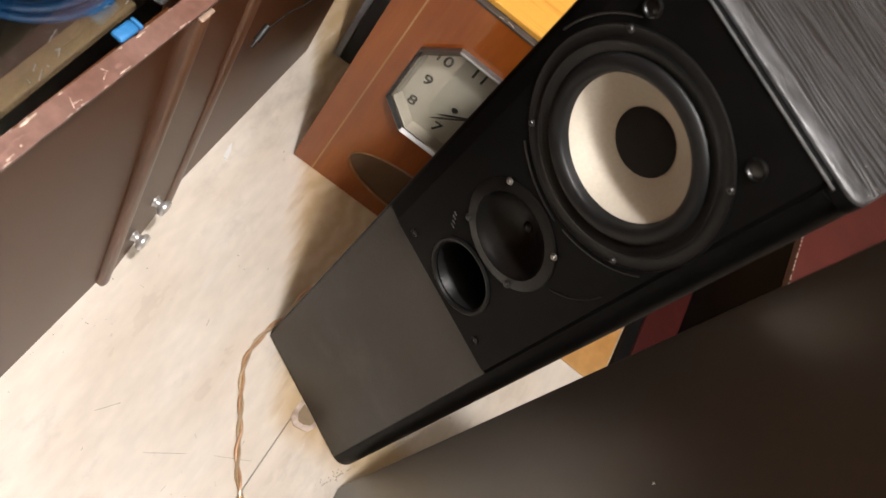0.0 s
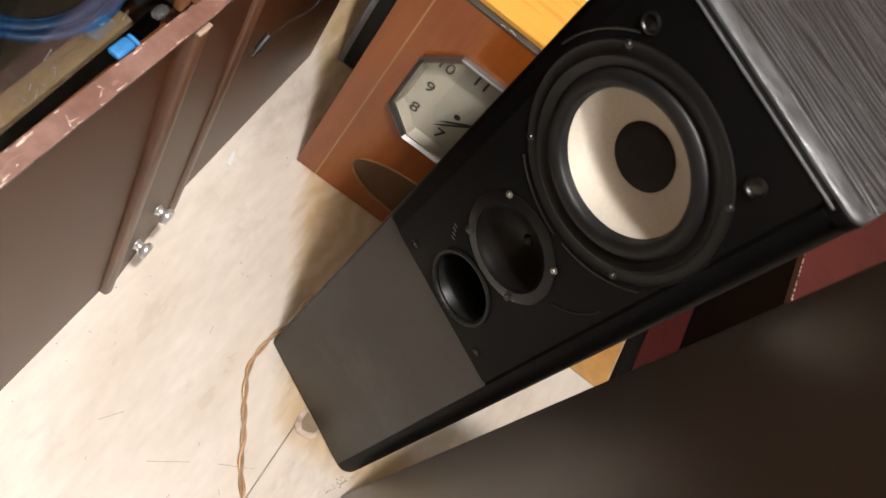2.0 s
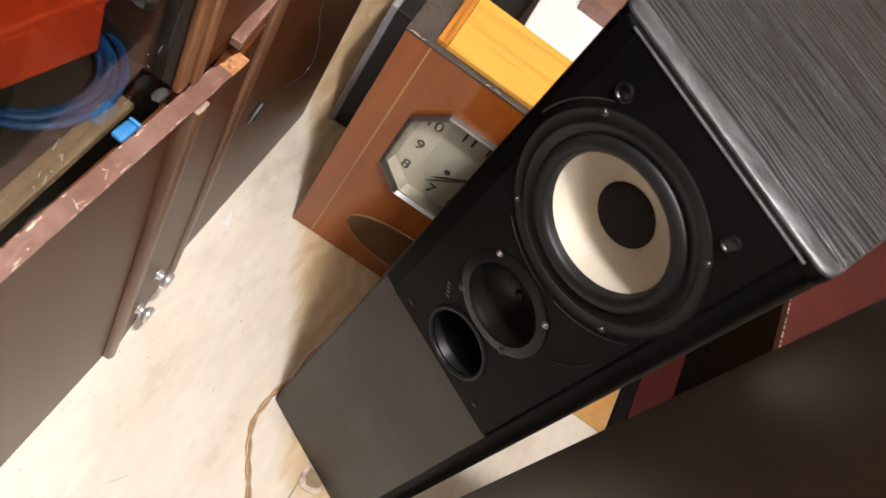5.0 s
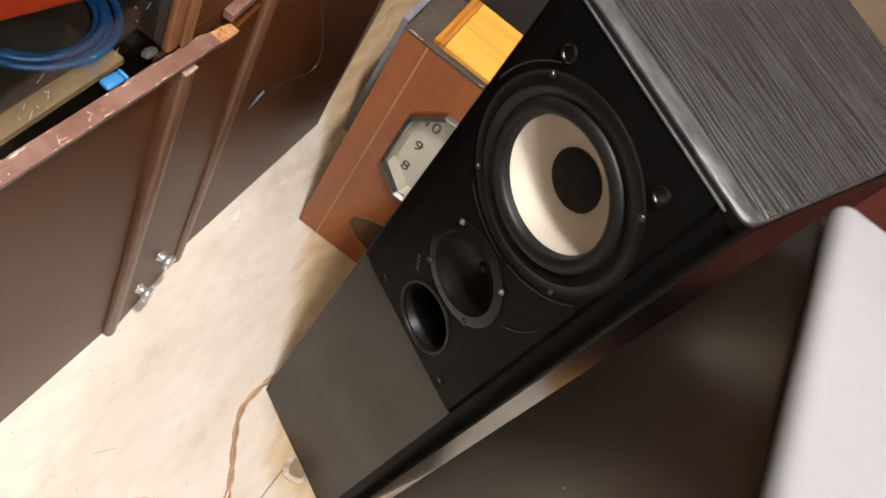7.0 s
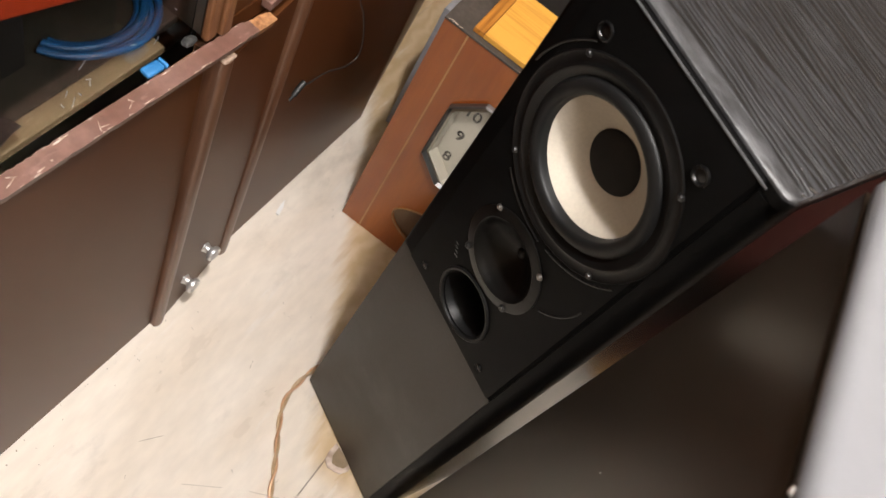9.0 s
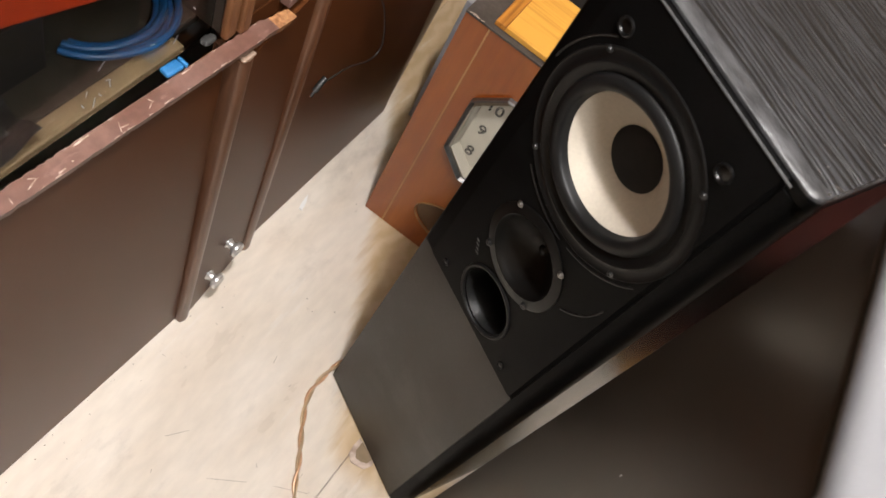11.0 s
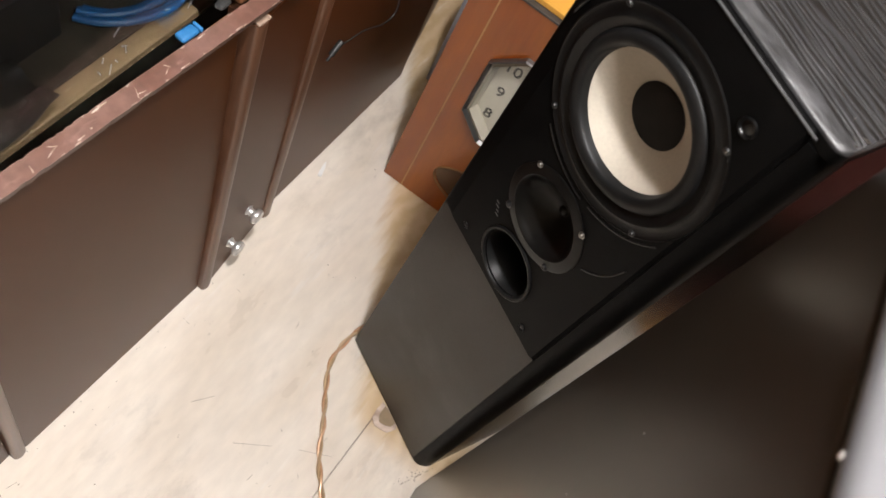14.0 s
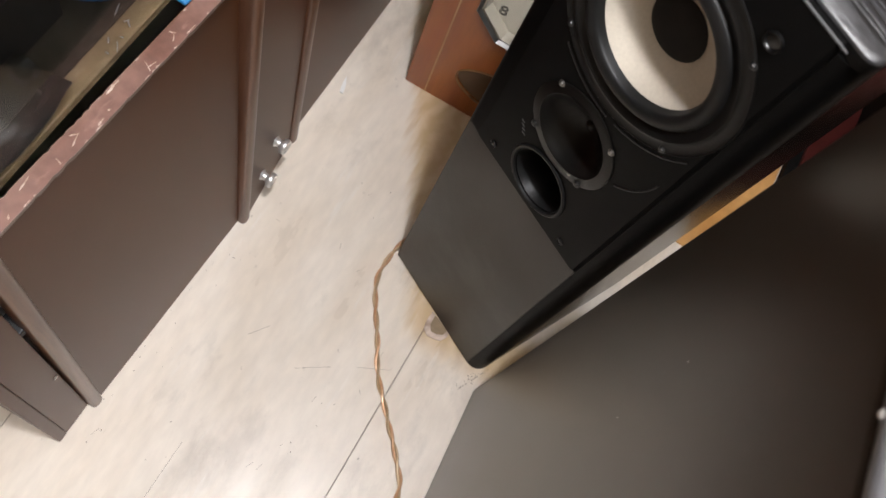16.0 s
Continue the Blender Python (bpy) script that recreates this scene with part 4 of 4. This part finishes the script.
part("winding_hole", lathe([(0.0055, 0.0), (0.0055, 0.0008), (0.004, 0.0008), (0.0038, 0.0002), (0, 0.0002)], 18), M_INK, dial, smooth=True, at=pose(CX - 0.037, 0.0142, CZ - 0.016))
ell = lambda a, b, n=64: [(CX + a * math.cos(2 * math.pi * i / n), 0.1065 + b * math.sin(2 * math.pi * i / n)) for i in range(n)]
part("pendulum_glass", extrude_xz(ell(0.122, 0.055), 0.003, 0.001), M_PENDG, clk, "smoked oval pendulum glass")
part("pendulum_rim", frame_mesh(ell(0.1255, 0.058), ell(0.1228, 0.0558), -0.0004, -0.0018), M_PEND, clk, "thin cream oval rim")

# ---- on and behind the clock ----
pine = thing("pine_board", CLK @ pose(0.042, 0.009, CH + 0.0045), "varnished yellow pine board lying on the clock", "board")
part("panel", box(0.0182, 0.34, 0.0, 0.132, 0.0, 0.009, 0.001), M_PINE, pine)
part("end_cap", box(0.0, 0.018, 0.0, 0.132, 0.0, 0.009, 0.001), M_PINEEND, pine, "pine end strip with dark cross grain")
blk = thing("black_case", pose(-0.463, 0.394, 0, 0, 0, 29.3), "black case with a grey side panel standing behind the clock", "case")
part("side_panel", box(0.0, 0.013, 0.0, 0.42, 0.0005, 0.348, 0.001), M_BOXG, blk, "light grey side panel edge")
part("body", box(0.0135, 0.40, 0.002, 0.42, 0.0005, 0.345, 0.002), M_BOXB, blk)
stack = thing("white_carton", CLK @ pose(0.14, 0.20, 0), "white carton behind the clock", "carton")
part("body", box(0.0, 0.34, 0.0, 0.24, 0.0005, 0.50, 0.002), M_WHITE, stack)
part("flap", box(0.004, 0.336, 0.004, 0.236, 0.5005, 0.503), M_WHITE, stack)
rb = thing("red_brown_block", CLK @ pose(0.22, 0.36, 0.5032), "small red-brown painted wooden block on the carton", "block")
part("block", box(-0.02, 0.05, -0.02, 0.05, 0.0, 0.035, 0.002), M_SLAB, rb)

# ---- behind the loudspeaker ----
shelf = thing("red_cabinet", ROOM @ pose(0.88, 0.78, 0), "low open cabinet with red-brown painted boards behind the loudspeaker", "cabinet")
part("top_board", box(0.0, 0.56, 0.0, 0.95, 0.422, 0.440, 0.002), M_RED, shelf, "red-brown gloss top board")
part("bottom_board", box(-0.003, 0.56, 0.0, 0.95, 0.024, 0.036, 0.0015), M_RED, shelf, "red-brown bottom board")
# Black strip stands in for the dark gap along the cabinet's foot.
part("dark_gap_strip", box(-0.025, 0.56, 0.004, 0.946, 0.004, 0.0235), M_VOID, shelf, "black strip put in for the dark gap at the foot")
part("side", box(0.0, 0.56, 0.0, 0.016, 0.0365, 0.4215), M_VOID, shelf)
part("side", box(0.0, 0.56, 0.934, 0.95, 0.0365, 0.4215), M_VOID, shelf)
# Added panel: its black replaces the shade deeper in the cabinet.
part("inner_shade_panel", box(0.075, 0.087, 0.0165, 0.9335, 0.0365, 0.4215), M_VOID, shelf, "black panel put in for the shade inside the cabinet")
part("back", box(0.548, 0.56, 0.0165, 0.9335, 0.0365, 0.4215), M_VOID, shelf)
rnd = random.Random(14)
for k in range(16):
    y = 0.14 + 0.010 * k + rnd.uniform(-0.003, 0.003)
    l = rnd.uniform(0.003, 0.008)
    part("chip", flake([(-0.0012, y), (rnd.uniform(0.0002, 0.0016), y + l * 0.3), (rnd.uniform(0.0002, 0.0014), y + l * 0.7), (-0.0012, y + l)], 0.4385, 0.4405), M_SPLINT, shelf)

# ---- the tall cabinet beside the camera ----
TALL = pose(0.278, -0.018, 0, 0, 0, 31.0)          # x: its depth, -y: along its side
tall = thing("tall_cabinet", TALL, "tall grey-brown cabinet with a white enamel top", "cabinet")
part("side_panel", box(0.0, 0.018, -1.15, 0.0, 0.002, 1.062, 0.0015), M_TALL, tall, "grey-brown laminate side with a soft sheen")
part("body", box(0.0185, 0.60, -1.148, -0.002, 0.002, 1.062, 0.0015), M_TALL, tall)
part("top", box(-0.002, 0.602, -1.152, 0.002, 1.0625, 1.084, 0.0105, 6), M_TOP, tall, "white enamel top", smooth=True)
for y, z, r in ((-0.146, 0.840, 0.0007), (-0.175, 0.738, 0.0005)):
    part("paint_speck", lathe([(r, 0), (r * 0.85, 0.0003), (0, 0.0005)], 10), M_WHITE, tall, at=pose(-0.0001, y, z, 0, 0, -90))

part("paint_speck", lathe([(0.0024, 0), (0.0020, 0.0004), (0, 0.0007)], 10), M_WHITE, tall, at=pose(-0.0018, -0.229, 1.0695, 0, 0, -90))

# ---- the cable on the floor ----
wire = thing("speaker_cable", pose(0, 0, 0), "twisted clear-sheathed copper loudspeaker cable on the floor", "cable")
run = smooth_path([(-0.075, 0.34, 0.008), (-0.052, 0.20, 0.008), (-0.036, 0.095, 0.008), (-0.012, 0.044, 0.008), (-0.004, 0.006, 0.008), (0.012, -0.034, 0.008), (0.030, -0.060, 0.008),
                   (0.062, -0.083, 0.008), (0.118, -0.114, 0.008), (0.167, -0.144, 0.008), (0.239, -0.171, 0.008), (0.301, -0.193, 0.008), (0.352, -0.222, 0.008), (0.385, -0.30, 0.008),
                   (0.39, -0.42, 0.008), (0.42, -0.56, 0.008)], 24)
length, prev = 0.0, run[0]
strands = ([], [])
for i, p in enumerate(run):
    length += (p - prev).length
    prev = p
    way = (run[min(i + 1, len(run) - 1)] - run[max(i - 1, 0)]).normalized()
    sidev = Vector((-way.y, way.x, 0)).normalized()
    ph = length * 2 * math.pi / 0.075
    for k in (0, 1):
        a = ph + math.pi * k
        strands[k].append(Vector((p.x, p.y, 0.0058)) + 0.0026 * (sidev * math.cos(a) + Vector((0, 0, 1)) * math.sin(a)))
part("strand", tube(strands[0], 0.0026, 8), M_COPPER, wire, "copper strand", smooth=True)
part("strand", tube(strands[1], 0.0026, 8), M_COPPER2, wire, "paler tinned strand", smooth=True)

# ---- scraps on the floor ----
chip = thing("plywood_scrap", pose(0.149, -0.021, 0, 0, 0, 8), "torn scrap of plywood against the loudspeaker's foot", "scrap")
part("scrap", flake([(-0.020, 0.020), (-0.016, 0.004), (-0.008, -0.012), (0.006, -0.016), (0.018, -0.010), (0.027, -0.004), (0.030, 0.010), (0.026, 0.020)], 0.0005, 0.003), M_SPLINT, chip)
part("bare_side", flake([(-0.012, 0.019), (-0.006, 0.002), (0.004, -0.006), (0.014, -0.002), (0.022, 0.006), (0.022, 0.019)], 0.0031, 0.0042), M_NICHE, chip)
spl = thing("wood_splinter", pose(-0.313, 0.077, 0, 0, 0, 135.4), "pale wood splinter lying on the floor", "splinter")
part("splinter", flake([(0.0, -0.003), (0.0208, -0.004), (0.0379, -0.0005), (0.0265, 0.002), (0.0114, 0.004), (0.002, 0.004)], 0.0004, 0.0036), M_WHITE, spl)
rnd = random.Random(21)
crumbs = bmesh.new()
for k in range(105):
    if k < 60:
        x, y = 0.275 + rnd.gauss(-0.005, 0.014), -0.012 + rnd.gauss(0, 0.016)
        if x > 0.268:
            x = 0.262
    elif k < 82:
        q = ROOM @ Vector((0.012 + abs(rnd.gauss(0, 0.02)), rnd.uniform(0.0, 0.55), 0))
        x, y = q.x, q.y
    else:
        q = ROOM @ Vector((rnd.uniform(0.03, 0.45), rnd.uniform(0.0, 1.0), 0))
        x, y = q.x, q.y
    s = rnd.uniform(0.0004, 0.0011)
    m = pose(x, y, s * 0.5, 0, 0, rnd.uniform(0, 180))
    bmesh.ops.create_icosphere(crumbs, subdivisions=1, radius=s, matrix=m @ Matrix.Diagonal((1.6, 1, 0.7, 1)))
tagged(new("crumbs", mesh_of("crumbs", crumbs, M_DIRT)), "dust crumbs scattered on the floor", "crumbs", kind="stuff")
scr = bmesh.new()
for x, y, l, turn in ((0.005, -0.275, 0.037, 82), (0.104, -0.232, 0.061, 61), (0.15, -0.256, 0.012, 110), (0.123, -0.506, 0.095, 117), (0.186, -0.394, 0.013, 90), (0.197, -0.384, 0.013, 101), (0.186, -0.338, 0.006, 97), (0.02, -0.565, 0.015, 101), (-0.048, -0.561, 0.011, 109), (0.158, -0.146, 0.056, 54), (-0.125, -0.25, 0.006, 33), (-0.054, -0.083, 0.014, 133),
                      *[(rnd.uniform(-0.15, 0.25), rnd.uniform(-0.45, 0.0), rnd.uniform(0.003, 0.008), rnd.gauss(-20, 60)) for _ in range(8)]):
    own = box(-l / 2, l / 2, -0.0003, 0.0003, 0.0001, 0.0003)
    own.transform(pose(x, y, 0, 0, 0, turn))
    tmp = bpy.data.meshes.new("scratch")
    own.to_mesh(tmp)
    own.free()
    scr.from_mesh(tmp)
    bpy.data.meshes.remove(tmp)
tagged(new("scratches", mesh_of("scratches", scr, M_DIRT)), "dark scratches in the floor paint", "scratches", kind="stuff")

# ---- the floor, plank by plank ----
floor = tagged(new("floor"), "pale painted plank floor, worn in places", "floor", kind="structure")
floor.matrix_world = ROOM
edges_x = [X0 - 0.05, -0.086]
while edges_x[-1] < X1:
    edges_x.append(edges_x[-1] + 0.472)
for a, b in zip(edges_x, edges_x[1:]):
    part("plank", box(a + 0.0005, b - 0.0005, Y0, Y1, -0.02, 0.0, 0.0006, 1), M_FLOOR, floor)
part("underlay", box(X0, X1 + 0.2, Y0, Y1, -0.05, -0.0205), M_DIRT, floor)
hb = tagged(new("hardboard_sheet", mesh_of("hardboard_sheet", box(0.60, 0.853, 0.87, 1.9, 0.0003, 0.0035, 0.0005), M_HARD)), "orange-brown hardboard sheet on the floor", "sheet")
hb.matrix_world = ROOM
